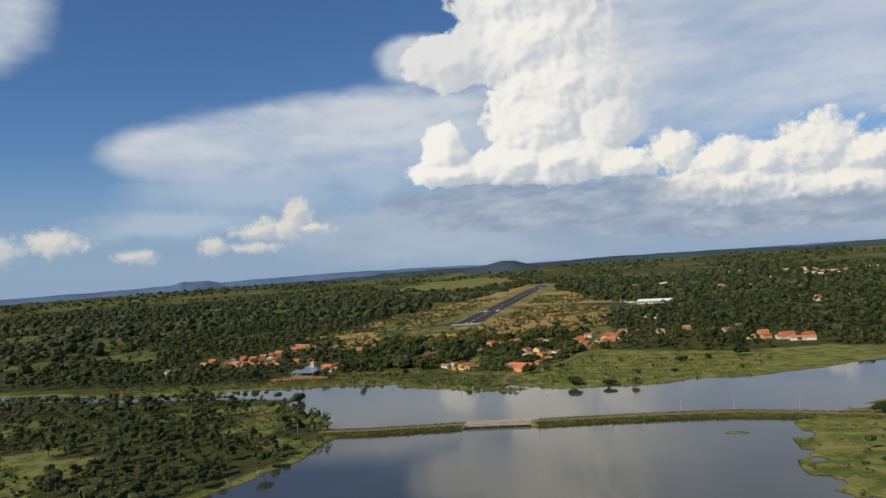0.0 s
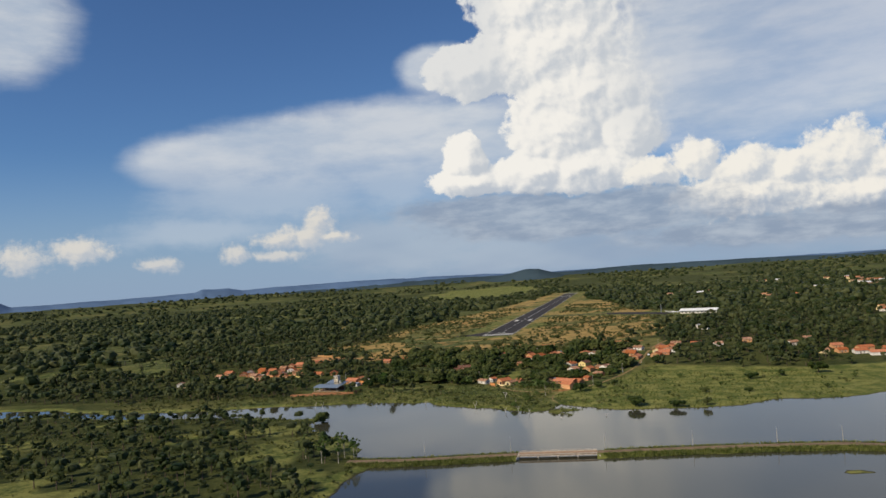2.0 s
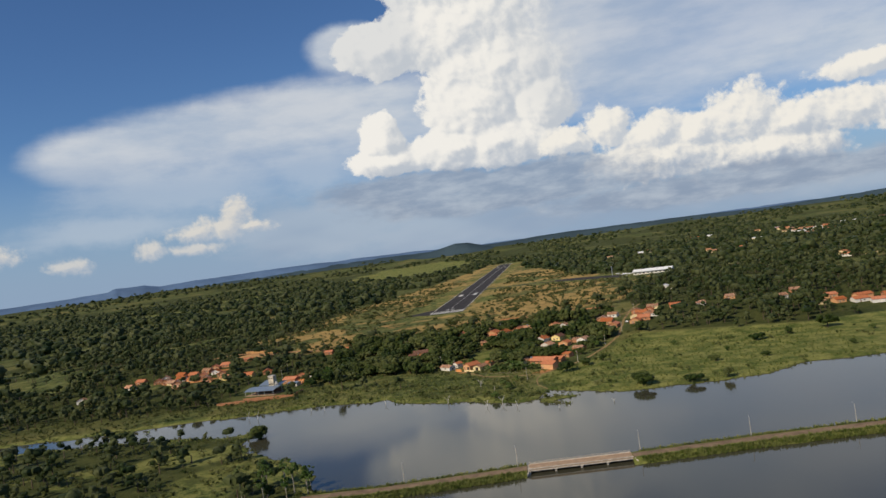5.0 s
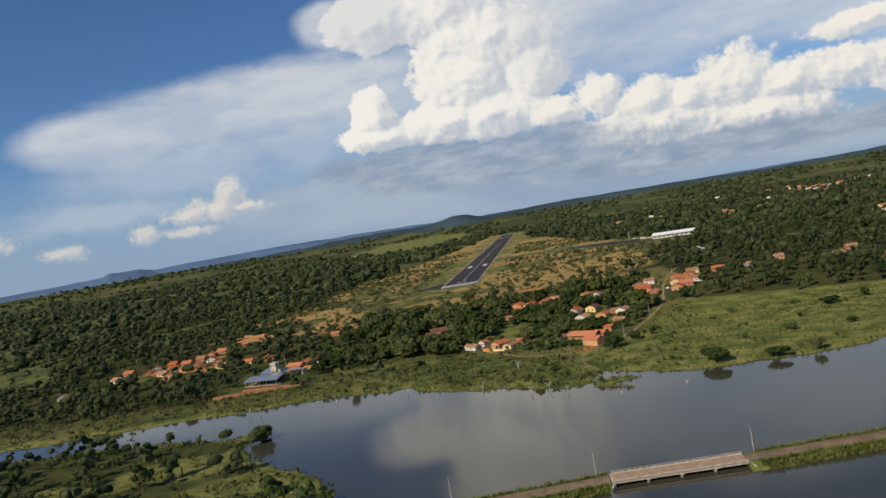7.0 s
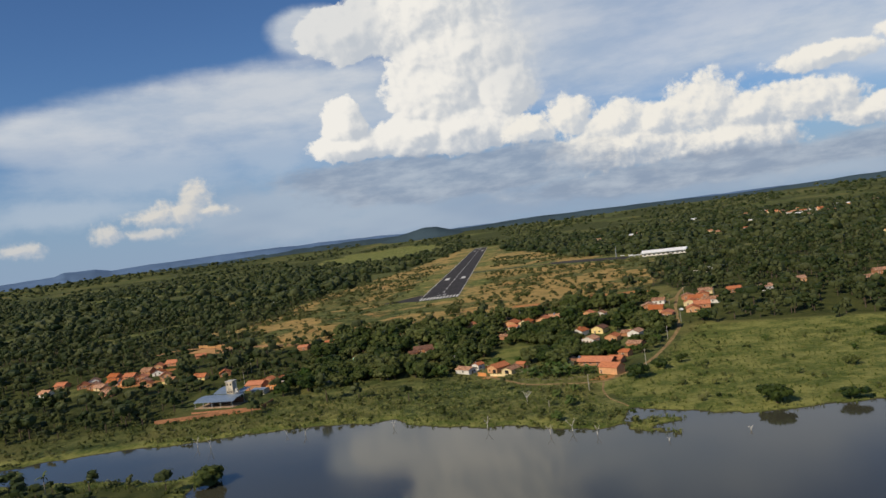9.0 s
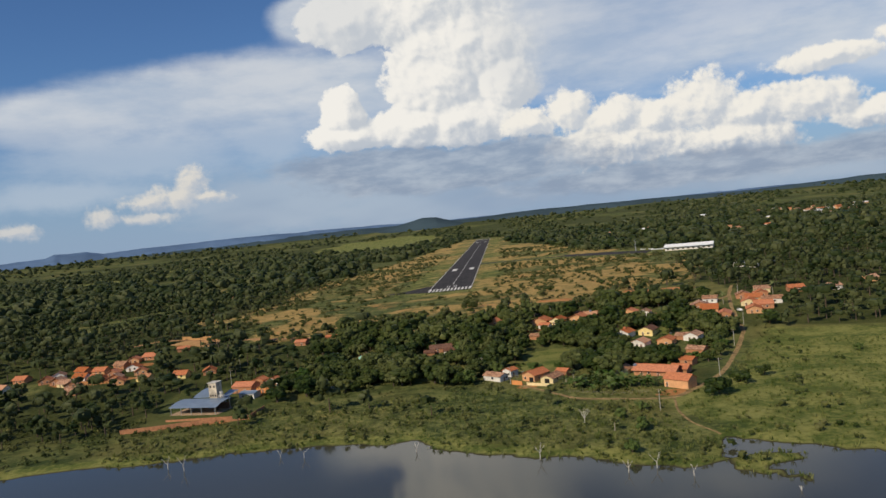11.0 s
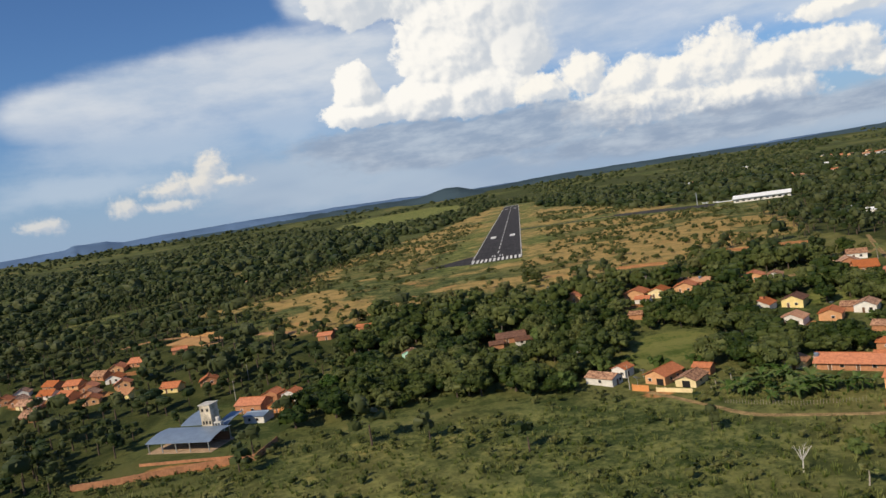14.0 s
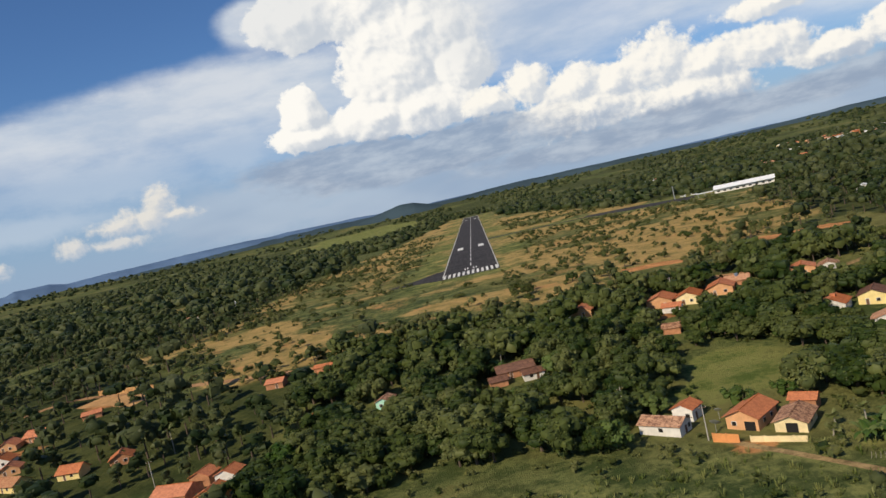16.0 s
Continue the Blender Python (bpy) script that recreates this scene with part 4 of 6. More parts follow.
house(138.8, -328.0, -30, 8.2, 8.0, 3.0, "y", PEACH, CLAY, "peach house with an orange tile roof", rise=1.6, openings=(("window", F, 1.0),))
house(153.8, -323.5, -34, 8.0, 9.0, 3.0, "y", WHITE, AGED, "white gabled house under a weathered brown roof", rise=1.7, openings=(("door", F, -0.6), ("window", F, 2.0)))
house(149.0, -350.0, A, 9.5, 6.0, 2.5, "x", BRICK, AGED, "low block house with weathered red tiles")
house(150.0, -319.5, -30, 7.0, 6.0, 2.4, "x", BRICK, AGED, "low shed of raw block with old tiles")
house(132.5, -256.0, -24, 9.5, 8.0, 3.0, "y", PEACH, CLAY, "peach house with an orange roof by the upper road", rise=1.7, openings=(("window", F, 1.0),))
house(141.5, -259.0, -24, 7.0, 7.0, 2.9, "y", WHITE, AGED, "white house with a mottled roof by the upper road", openings=(("door", F, 0.0),))
house(75.5, -257.0, -26, 10.0, 9.0, 3.2, "y", PEACH, CLAY, "peach house with wide orange roof slopes", rise=1.9, over=0.7, openings=(("window", F, 2.0),))
house(85.8, -260.0, -26, 8.6, 9.0, 3.2, "y", CREAM, CLAY, "cream-fronted house with an orange tile roof", rise=1.8, over=0.6, openings=(("window", F, 1.5), ("door", F, -1.5)))
house(77.6, -266.0, -26, 7.0, 5.0, 2.4, "x", WHITE, CLAY, "lean-to with white wall and orange tiles")
house(99.5, -257.5, -24, 9.5, 9.0, 3.2, "y", PEACH, CLAY, "peach house with an orange gabled roof", rise=1.9, over=0.7, openings=(("window", F, 2.0), ("door", F, -2.0)))
house(108.5, -252.0, -20, 9.0, 7.0, 2.8, "x", BRICK, PALE, "low house with a faded pink tile roof")
house(46.0, -245.5, -18, 8.5, 7.0, 2.8, "y", PEACH, CLAY, "small house with a brick-red roof", openings=(("door", F, 1.0),))
house(70.5, -290.5, -20, 6.0, 5.0, 2.4, "x", BRICK, AGED, "little shed with a rusty red roof")
house(14.5, -298.5, 6, 13.0, 8.0, 2.6, "x", BRICK, BROWN, "old house with a dark brown tile roof", openings=(("door", F, -2.0),))
house(20.0, -304.5, 6, 7.0, 5.0, 2.3, "x", WHITE, BROWN, "white-fronted lean-to under dark tiles", openings=(("window", F, -1.0), ("door", F, 1.2)))
house(8.0, -305.0, 6, 6.0, 5.0, 2.2, "x", BRICK, BROWN, "dark tiled outbuilding among banana plants")
house(-32.4, -302.0, -14, 5.4, 6.0, 2.9, "y", MINT, AGED, "small mint green house among the trees", openings=(("window", F, -0.8), ("window", F, 1.2)))
house(-56.0, -302.5, -10, 4.8, 5.0, 3.2, "y", ORANGE, CLAY, "small orange house among the trees", openings=(("window", F, -0.8), ("window", F, 1.0)))
house(-84.0, -250.5, -6, 7.5, 6.0, 2.6, "x", BRICK, CLAY, "small house with a red tile roof by the upper road", openings=(("door", F, 1.0),))
house(-64.0, -241.0, -8, 10.0, 4.0, 2.2, "x", BRICK, CLAY, "long low shed with a red roof by the road")

# terraces on both sides of the lane
for i, (x, y, w, d, mat, roof) in enumerate(((184, -283, 8, 12, BRICK, CLAY), (180, -268, 10, 12, PEACH, CLAY), (178, -255, 11, 9, BRICK, AGED), (188, -240, 9, 8, WHITE, AGED), (204, -277, 9, 11, PEACH, CLAY), (213, -268, 11, 10, BRICK, CLAY),
                                             (207, -258, 9, 9, CREAM, CLAY), (214, -247, 10, 9, PEACH, CLAY), (211, -236, 9, 8, BRICK, AGED), (222, -256, 12, 8, WHITE, AGED), (222, -236, 9, 8, BRICK, CLAY), (228, -222, 10, 8, CREAM, AGED))):
    house(x, y, -20 + (i % 3) * 4, w, d, 2.9, "x" if i % 2 else "y", mat, roof, ("terraced house with a red tile roof beside the lane", "terraced house with a weathered tile roof beside the lane")[roof is AGED], openings=(("door", F, -1.5), ("window", F, 1.6)))
# hamlet past the hall
for i, (x, y, mat, roof) in enumerate(((-263, -281, BRICK, CLAY), (-237, -279, WHITE, AGED), (-226, -273, BRICK, CLAY), (-230, -293, BRICK, AGED), (-218, -288, WHITE, CLAY), (-214, -304, BRICK, AGED), (-205, -294, PEACH, CLAY), (-198, -284, BRICK, CLAY), (-206, -319, BRICK, AGED),
                                       (-183, -306, PEACH, CLAY), (-203, -266, BRICK, AGED), (-198, -256, PEACH, CLAY), (-190, -250, BRICK, CLAY), (-178, -286, PEACH, CLAY), (-169, -303, YELLOW, PALE), (-189, -275, WHITE, CLAY), (-145, -304, YELLOW, CLAY), (-127, -301, BRICK, CLAY), (-265, -299, WHITE, PALE), (-190, -296, BRICK, AGED),
                                       (-211, -277, PEACH, CLAY), (-240, -289, BRICK, CLAY), (-222, -300, CREAM, AGED))):
    house(x, y, (-10, 18, -24, 6)[i % 4], (9, 7.5, 10, 8)[i % 4], (7, 6, 7)[i % 3], 2.6, "xy"[i % 2], mat, roof, ("hamlet house with an orange tile roof", "hamlet house under weathered tiles", "hamlet house with a pale tile roof")[(CLAY, AGED, PALE).index(roof)], rise=1.9, over=0.6, openings=(("door", F, -1.5), ("window", F, 1.5)))
for i, (x, y, w, mat, roof) in enumerate(((386, -296, 12, WHITE, CLAY), (402, -306, 24, WHITE, CLAY), (372, -290, 9, PEACH, CLAY), (356, -289, 9, CREAM, AGED), (373, -268, 10, PEACH, CLAY), (357, -226, 9, BRICK, AGED), (394, -283, 14, PEACH, CLAY), (412, -290, 11, BRICK, CLAY), (270, -236, 9, WHITE, AGED), (248, -229, 10, BRICK, CLAY), (340, -247, 8, WHITE, AGED), (300, -222, 8, PEACH, AGED))):
    house(x, y, (8, -6, 14, 2)[i % 4], w, 8, 3.0, "x", mat, roof, ("white-walled house with a long red roof beyond the meadow", "house with a red tile roof beyond the meadow", "house with a weathered roof among trees beyond the meadow")[0 if w == 24 else 1 if roof is CLAY else 2], openings=(("door", F, -1.5), ("window", F, 1.6)))
house(267, -48, -30, 9, 8, 3.4, "y", WHITE, WHITE_METAL, "white house with a pale sheet roof among the trees", openings=(("window", F, -1.5), ("door", F, 1.2)))
house(274, -66, -30, 8, 6, 2.8, "x", WHITE, WHITE_METAL, "small white outbuilding among the trees")
house(-291, -331, 20, 8, 7, 3.2, "y", WHITE, AGED, "lone white house beside the woods", openings=(("door", F, 0.0),))
house(-278, -340, 12, 7, 6, 2.6, "x", CREAM, AGED, "low house beside the woods")
house(-279, 161, 10, 12, 8, 3, "x", WHITE, PALE, "distant farmhouse on the savanna edge")
house(-260, 222, 10, 9, 8, 3, "x", WHITE, WHITE_METAL, "distant white farm shed on the savanna edge")


def wall_run(name, pts, tall, thick, mat, label, category="wall"):
    """A free-standing wall in panels with posts."""
    x, y = pts[0]
    w = thing(name, x, y, hz(x, y), 0, label, category)
    for (ax, ay), (bx, by) in zip(pts, pts[1:]):
        n = max(1, round(math.hypot(bx - ax, by - ay) / 3.2))
        for k in range(n):
            px, py = ax + (bx - ax) * k / n, ay + (by - ay) * k / n
            qx, qy = ax + (bx - ax) * (k + 1) / n, ay + (by - ay) * (k + 1) / n
            z = hz(px, py) - hz(x, y)
            turn = math.degrees(math.atan2(qy - py, qx - px))
            length = math.hypot(qx - px, qy - py)
            b = boxes((0.16, length - 0.16, -thick / 2, thick / 2, -0.6, tall))
            bmesh.ops.transform(b, matrix=pose(px - x, py - y, z, 0, 0, turn), verts=b.verts)
            part("panel", b, mat, w)
            b = boxes((-0.15, 0.15, -thick / 2 - 0.06, thick / 2 + 0.06, -0.6, tall + 0.12))
            bmesh.ops.transform(b, matrix=pose(px - x, py - y, z, 0, 0, turn), verts=b.verts)
            part("post", b, mat, w)
    return w


wall_run("garden_wall", [(61.8, -384.0), (72.0, -390.2)], 1.35, 0.2, CREAM, "low cream garden wall in front of the house")
wall_run("yard_wall", [(54.8, -379.5), (59.6, -383.4)], 2.1, 0.2, ORANGE, "orange plastered yard wall beside the peach house")
wall_run("plot_wall", [(-126, -411), (-112, -410), (-90, -405), (-68, -402), (-66, -386)], 2.1, 0.25, BRICK, "long raw brick wall round the hall yard")
wall_run("sand_yard_wall", [(-194, -185), (-176, -193), (-157, -202)], 2.4, 0.25, SAND, "long tan wall behind the sandy yard")
house(-172, -234, 20, 8, 5, 2.3, "x", BRICK, CLAY, "small shed with a red roof beside the sandy yard")
wall_run("terrace_wall", [(-112, -394), (-92, -396), (-72, -398)], 0.9, 0.3, BRICK, "low raw brick retaining wall before the hall")


def fence(pts, label):
    f = thing("stake_fence", *pts[0], hz(*pts[0]), 0, label, "fence")
    me = bpy.data.meshes.new("stake")
    b = bmesh.new()
    tube(b, [(0, 0, -0.3), (0.03, 0, 1.35)], [0.05, 0.035], 5)
    b.to_mesh(me)
    b.free()
    me.materials.append(PALEBARK)
    for (ax, ay), (bx, by) in zip(pts, pts[1:]):
        n = int(math.hypot(bx - ax, by - ay) / 0.8)
        for k in range(n):
            x, y = ax + (bx - ax) * k / n, ay + (by - ay) * k / n
            held("stake", me, f, m=pose(x - pts[0][0], y - pts[0][1], hz(x, y) - hz(*pts[0]), random.uniform(-5, 5), random.uniform(-5, 5), 0))


fence([(78, -404), (96, -414), (113, -417)], "weathered stake fence beside the banana plants")


def dish(x, y, z, size, label):
    d = thing("satellite_dish", x, y, z, random.uniform(-40, 10), label, "satellite dish", "dishes")
    bm = bmesh.new()
    tube(bm, [(0, 0, -0.4), (0, 0, 2.2)], [0.06, 0.06], 6)
    part("mast", bm, STEEL, d)
    bm = bmesh.new()
    rings = []
    for j in range(5):
        r = size / 2 * j / 4
        rings.append([bm.verts.new((r * math.cos(k * math.tau / 16), r * math.sin(k * math.tau / 16), 0.25 * r * r / (size / 2))) for k in range(16)] if j else [bm.verts.new((0, 0, 0))])
    for k in range(16):
        bm.faces.new((rings[0][0], rings[1][k], rings[1][(k + 1) % 16]))
    for a, b in zip(rings[1:], rings[2:]):
        for k in range(16):
            bm.faces.new((a[k], b[k], b[(k + 1) % 16], a[(k + 1) % 16]))
    bmesh.ops.transform(bm, matrix=pose(0, 0, 2.3, -38, 0, 0), verts=bm.verts)
    bmesh.ops.solidify(bm, geom=bm.faces, thickness=0.03)
    part("reflector", bm, STEEL, d, "grey mesh reflector")
    bm = bmesh.new()
    tube(bm, [(0, 0, 2.3), (0, 0.55, 3.05)], [0.03, 0.03], 5)
    part("feed_arm", bm, STEEL, d)


dish(57.2, -374.0, hz(57, -374), 2.6, "large grey satellite dish on a mast beside the house")
dish(60.5, -366.5, hz(60, -366), 2.0, "grey satellite dish behind the peach house")
dish(101.5, -362.0, hz(101, -362), 2.2, "grey satellite dish in a back yard")
dish(119.0, -378.0, hz(119, -378), 2.2, "grey satellite dish behind the long roof")
dish(146, -312, hz(146, -312), 2.0, "grey satellite dish between the houses")


def water_tank(x, y, label):
    t = thing("water_tank", x, y, hz(x, y), 0, label, "water tank")
    for sx in (-0.7, 0.7):
        for sy in (-0.7, 0.7):
            part("leg", boxes((sx - 0.09, sx + 0.09, sy - 0.09, sy + 0.09, -0.3, 3.4)), CONCRETE, t)
    part("platform", boxes((-1, 1, -1, 1, 3.4, 3.55)), CONCRETE, t)
    bm = bmesh.new()
    tube(bm, [(0, 0, 3.552), (0, 0, 4.6), (0, 0, 4.85)], [0.72, 0.85, 0.6], 14)
    part("drum", bm, BLUE_METAL, t, "pale blue plastic drum")


water_tank(113.5, -380.5, "small blue water tank on a concrete stand")
water_tank(109.5, -249.0, "small blue water tank beside the road")


def church_hall():
    """Open-sided hall with two blue-grey sheet roofs and a pale square tower."""
    h = thing("hall", -97.0, -386.0, hz(-97, -386), -14, "open-sided hall with blue-grey sheet roofs and a pale tower", "hall")

    def vault(x0, x1, y0, y1, z0, z1, sag, name):
        bm = bmesh.new()
        n = 10
        top, low = [], []
        for i in range(n + 1):
            u = i / n
            y = y0 + (y1 - y0) * u
            z = z0 + (z1 - z0) * u + sag * math.sin(u * math.pi)
            top.append([bm.verts.new((x, y, z + 0.12)) for x in (x0, x1)])
            low.append([bm.verts.new((x, y, z)) for x in (x0, x1)])
        for i in range(n):
            bm.faces.new((top[i][0], top[i][1], top[i + 1][1], top[i + 1][0]))
            bm.faces.new((low[i][0], low[i + 1][0], low[i + 1][1], low[i][1]))
            for k in (0, 1):
                bm.faces.new((top[i][k], top[i + 1][k], low[i + 1][k], low[i][k]))
        for i in (0, n):
            bm.faces.new((top[i][0], top[i][1], low[i][1], low[i][0]))
        return part(name, bm, BLUE_METAL, h, "blue-grey corrugated roof sheet")

    vault(-20, 8, 0, 13, 3.6, 5.0, 0.8, "front_roof")
    vault(-15, -5.5, 13.4, 25, 5.4, 7.6, 0.5, "rear_roof")
    vault(-0.3, 4.5, 15.2, 25, 4.6, 6.4, 0.3, "side_roof")
    for x in (-19, -13, -7, -1, 7):
        part("post", boxes((x - 0.15, x + 0.15, 0.3, 0.6, -1, 3.7)), STEEL, h)
        part("post", boxes((x - 0.15, x + 0.15, 12.6, 12.9, -1, 5.0)), STEEL, h)
    # dark brown colour stands in for the deep shade under the roof
    part("back_wall", boxes((-18, 7, 12.0, 12.25, -1, 3.2)), TIMBER, h, "back wall coloured dark in place of roof shade")
    part("floor_slab", boxes((-20, 8, 0, 24, -1.2, 0.12)), DECK, h)
    tower = part("tower", boxes((-5.2, -0.6, 13.5, 18.1, 0.13, 12.6)), STAINED, h, "pale square tower with small openings")
    part("tower_cap", boxes((-5.5, -0.3, 13.2, 18.4, 12.603, 12.9)), GREY, tower)
    for x in (-4.0, -1.8):
        part("vent_opening", boxes((x - 0.45, x + 0.45, 13.42, 13.54, 10.3, 11.4)), DARK, tower)
    for x in (-4.3, -2.9, -1.5):
        part("lower_opening", boxes((x - 0.4, x + 0.4, 13.42, 13.54, 5.6, 6.8)), DARK, tower)
    tank = part("tank_stand", boxes((0.4, 3.4, 13.0, 14.9, 6.1, 6.4), (0.5, 0.8, 13.1, 13.4, 0.1, 6.1), (3.0, 3.3, 13.1, 13.4, 0.1, 6.1), (0.5, 0.8, 14.5, 14.8, 0.1, 6.1), (3.0, 3.3, 14.5, 14.8, 0.1, 6.1)), GREY, h)
    bm = bmesh.new()
    tube(bm, [(1.9, 13.95, 6.403), (1.9, 13.95, 7.9), (1.9, 13.95, 8.2)], [0.85, 0.92, 0.7], 14)
    part("tank", bm, GREY, tank, "round pale water tank")
    HOUSES.append((-100, -380, 22, -400, 1.0))


church_hall()
house(-84, -360, -14, 9, 7, 2.8, "x", WHITE, BLUE_METAL, "white building with a low grey sheet roof beside the hall", rise=0.6, openings=(("window", F, -2.0), ("window", F, 1.5)))
house(-91, -347, -14, 12, 9, 3.6, "x", BRICK, CLAY, "brick building with an orange roof beside the hall", openings=(("door", F, -3.0), ("window", F, 2.0)))
house(-78, -351, -14, 8, 7, 3.0, "y", ORANGE, CLAY, "orange-walled house beside the hall", openings=(("door", F, 0.0),))
house(-86, -335, -14, 7, 6, 3.2, "y", BRICK, CLAY, "brick house behind the hall")
house(-77, -338, -14, 7, 6, 3.2, "y", WHITE, CLAY, "white house behind the hall")


def terminal():
    """Long white shed with a low-pitched roof beside the apron."""
    a = math.degrees(math.atan2(240 - 262, 326 - 270))
    t = thing("airport_terminal", 270, 262, RZ - 0.1, a, "long white airport terminal with a low sheet roof", "terminal")
    L = 60
    part("wall_shell", prism([(0, -0.5), (18, -0.5), (18, 5.0), (9, 7.6), (0, 5.0)], 0, L, "x"), WHITE, t)
    part("roof_slope", prism([(9, 7.62), (-2.5, 4.3), (-2.5, 4.55), (9, 7.9)], -1, L + 1, "x"), WHITE_METAL, t)
    part("roof_slope", prism([(9.003, 7.62), (19, 4.73), (19, 5.0), (9.003, 7.9)], -1, L + 1, "x"), WHITE_METAL, t)
    for k in range(9):
        x = 4 + k * 6.4
        w = part("window", boxes((x - 1.4, x + 1.4, -0.07, 0.02, 1.1, 2.6)), DARK, t)
        part("window_frame", boxes((x - 1.6, x + 1.6, -0.03, 0.02, 0.95, 2.75)), GREY, w)
    part("canopy", boxes((-18, -1.2, -4, 6, 3.2, 3.5)), WHITE_METAL, t, "flat white canopy")
    for x in (-17, -10, -3):
        part("canopy_post", boxes((x - 0.15, x + 0.15, -3.6, -3.3, -0.5, 3.2)), STEEL, t)
    HOUSES.append((298, 258, 36, 170, RZ))
    HOUSES.append((250, 290, 22, 240, RZ))
    m = thing("radio_mast", 243, 322, RZ, 0, "slim lattice radio mast beside the apron", "mast")
    bm = bmesh.new()
    tube(bm, [(0, 0, 0), (0, 0, 15)], [0.7, 0.45], 4)
    part("lattice", bm, STEEL, m)
    for z in (5, 10, 15):
        part("platform", boxes((-0.9, 0.9, -0.9, 0.9, z, z + 0.15)), STEEL, m)
    HOUSES.append((243, 322, 12, 300, RZ))


terminal()


def aeroplane(x, y, turn, label):
    """A small high-wing light aircraft at rest."""
    p = thing("light_aeroplane", x, y, RZ + 0.02, turn, label, "aeroplane", "parked aeroplanes")
    bm = bmesh.new()
    tube(bm, [(0, -3.2, 1.2), (0, -2.6, 1.25), (0, -1.0, 1.45), (0, 0.8, 1.5), (0, 4.2, 1.5)], [0.25, 0.5, 0.62, 0.6, 0.15], 10)
    part("fuselage", bm, WHITE_METAL, p)
    part("wing", boxes((-5.2, 5.2, -0.9, 0.6, 2.05, 2.2)), WHITE_METAL, p)
    part("tailplane", boxes((-1.6, 1.6, 3.5, 4.3, 1.5, 1.58)), WHITE_METAL, p)
    part("fin", boxes((-0.05, 0.05, 3.3, 4.4, 1.5, 2.7)), WHITE_METAL, p)
    for wx, wy in ((-1.1, -0.3), (1.1, -0.3), (0, -2.4)):
        leg = part("gear_leg", boxes((wx - 0.06, wx + 0.06, wy - 0.06, wy + 0.06, 0.3, 1.2)), STEEL, p)
        part("wheel", boxes((wx - 0.1, wx + 0.1, wy - 0.26, wy + 0.26, 0.0, 0.5)), DARK, leg)


aeroplane(252, 318, 40, "small white light aeroplane parked on the apron")
aeroplane(262, 306, 55, "small white light aeroplane parked on the apron")


def car(x, y, turn, mat, label):
    c = thing("parked_car", x, y, hz(x, y) + 0.15, turn, label, "car", "parked cars")
    part("body", prism([(-2.1, 0.35), (2.1, 0.35), (2.1, 0.85), (1.3, 0.95), (0.7, 1.45), (-1.1, 1.45), (-1.8, 0.95), (-2.1, 0.9)], -0.85, 0.85, "x"), mat, c)
    part("glazing", prism([(1.15, 0.98), (0.62, 1.38), (-1.05, 1.38), (-1.6, 0.98)], -0.86, 0.86, "x"), DARK, c)
    for sx in (-0.78, 0.78):
        for sy in (-1.3, 1.35):
            bm = bmesh.new()
            tube(bm, [(sx - 0.1, sy, 0.32), (sx + 0.1, sy, 0.32)], [0.32, 0.32], 12)
            part("wheel", bm, DARK, c)


car(-4, -224.5, 80, WHITE_METAL, "white car parked beside the upper road")
car(31, -222.5, 84, WHITE_METAL, "white car parked beside the upper road")
car(36.5, -221.5, 84, WHITE_METAL, "white car parked behind another beside the road")
car(198, -268, 12, WHITE_METAL, "white car standing in the lane")

# distant town past the woods
far_rng = random.Random(12)
for cx, cy, n, spread in ((880, 1180, 14, 60), (985, 1290, 14, 70), (845, 1500, 7, 40), (650, 1650, 4, 30), (520, 640, 3, 40), (380, 1010, 5, 60), (1120, 1120, 10, 60), (760, 950, 5, 60), (560, 120, 4, 60)):
    for _ in range(n):
        x, y = cx + far_rng.gauss(0, spread), cy + far_rng.gauss(0, spread * 0.6)
        house(x, y, far_rng.uniform(-30, 30), far_rng.uniform(10, 24), far_rng.uniform(8, 12), far_rng.uniform(3.5, 7), "x", far_rng.choice((WHITE, WHITE, CREAM, PEACH)), far_rng.choice((CLAY, PALE, WHITE_METAL, AGED)), "distant town building among trees", category="building")


# ---------------------------------------------------------------- foliage
def cube_ball(n=3):
    """A small ball of square faces."""
    v, f = [], []
    t = np.linspace(-1, 1, n + 1)
    for ax in range(3):
        for s in (-1, 1):
            base = len(v)
            for a in t:
                for b in t:
                    p = [0, 0, 0]
                    p[ax], p[(ax + 1) % 3], p[(ax + 2) % 3] = s, a, b
                    v.append(p)
            for i in range(n):
                for j in range(n):
                    q = [base + i * (n + 1) + j, base + (i + 1) * (n + 1) + j, base + (i + 1) * (n + 1) + j + 1, base + i * (n + 1) + j + 1]
                    f.append(q if s > 0 else q[::-1])
    v = np.array(v, float)
    return v / np.linalg.norm(v, axis=1)[:, None], np.array(f)


def open_ball():
    """A ball without its underside, for lobes of foliage."""
    v, f = cube_ball(2)
    return v, f[v[f].mean(1)[:, 2] > -0.62]


LOBE = open_ball()


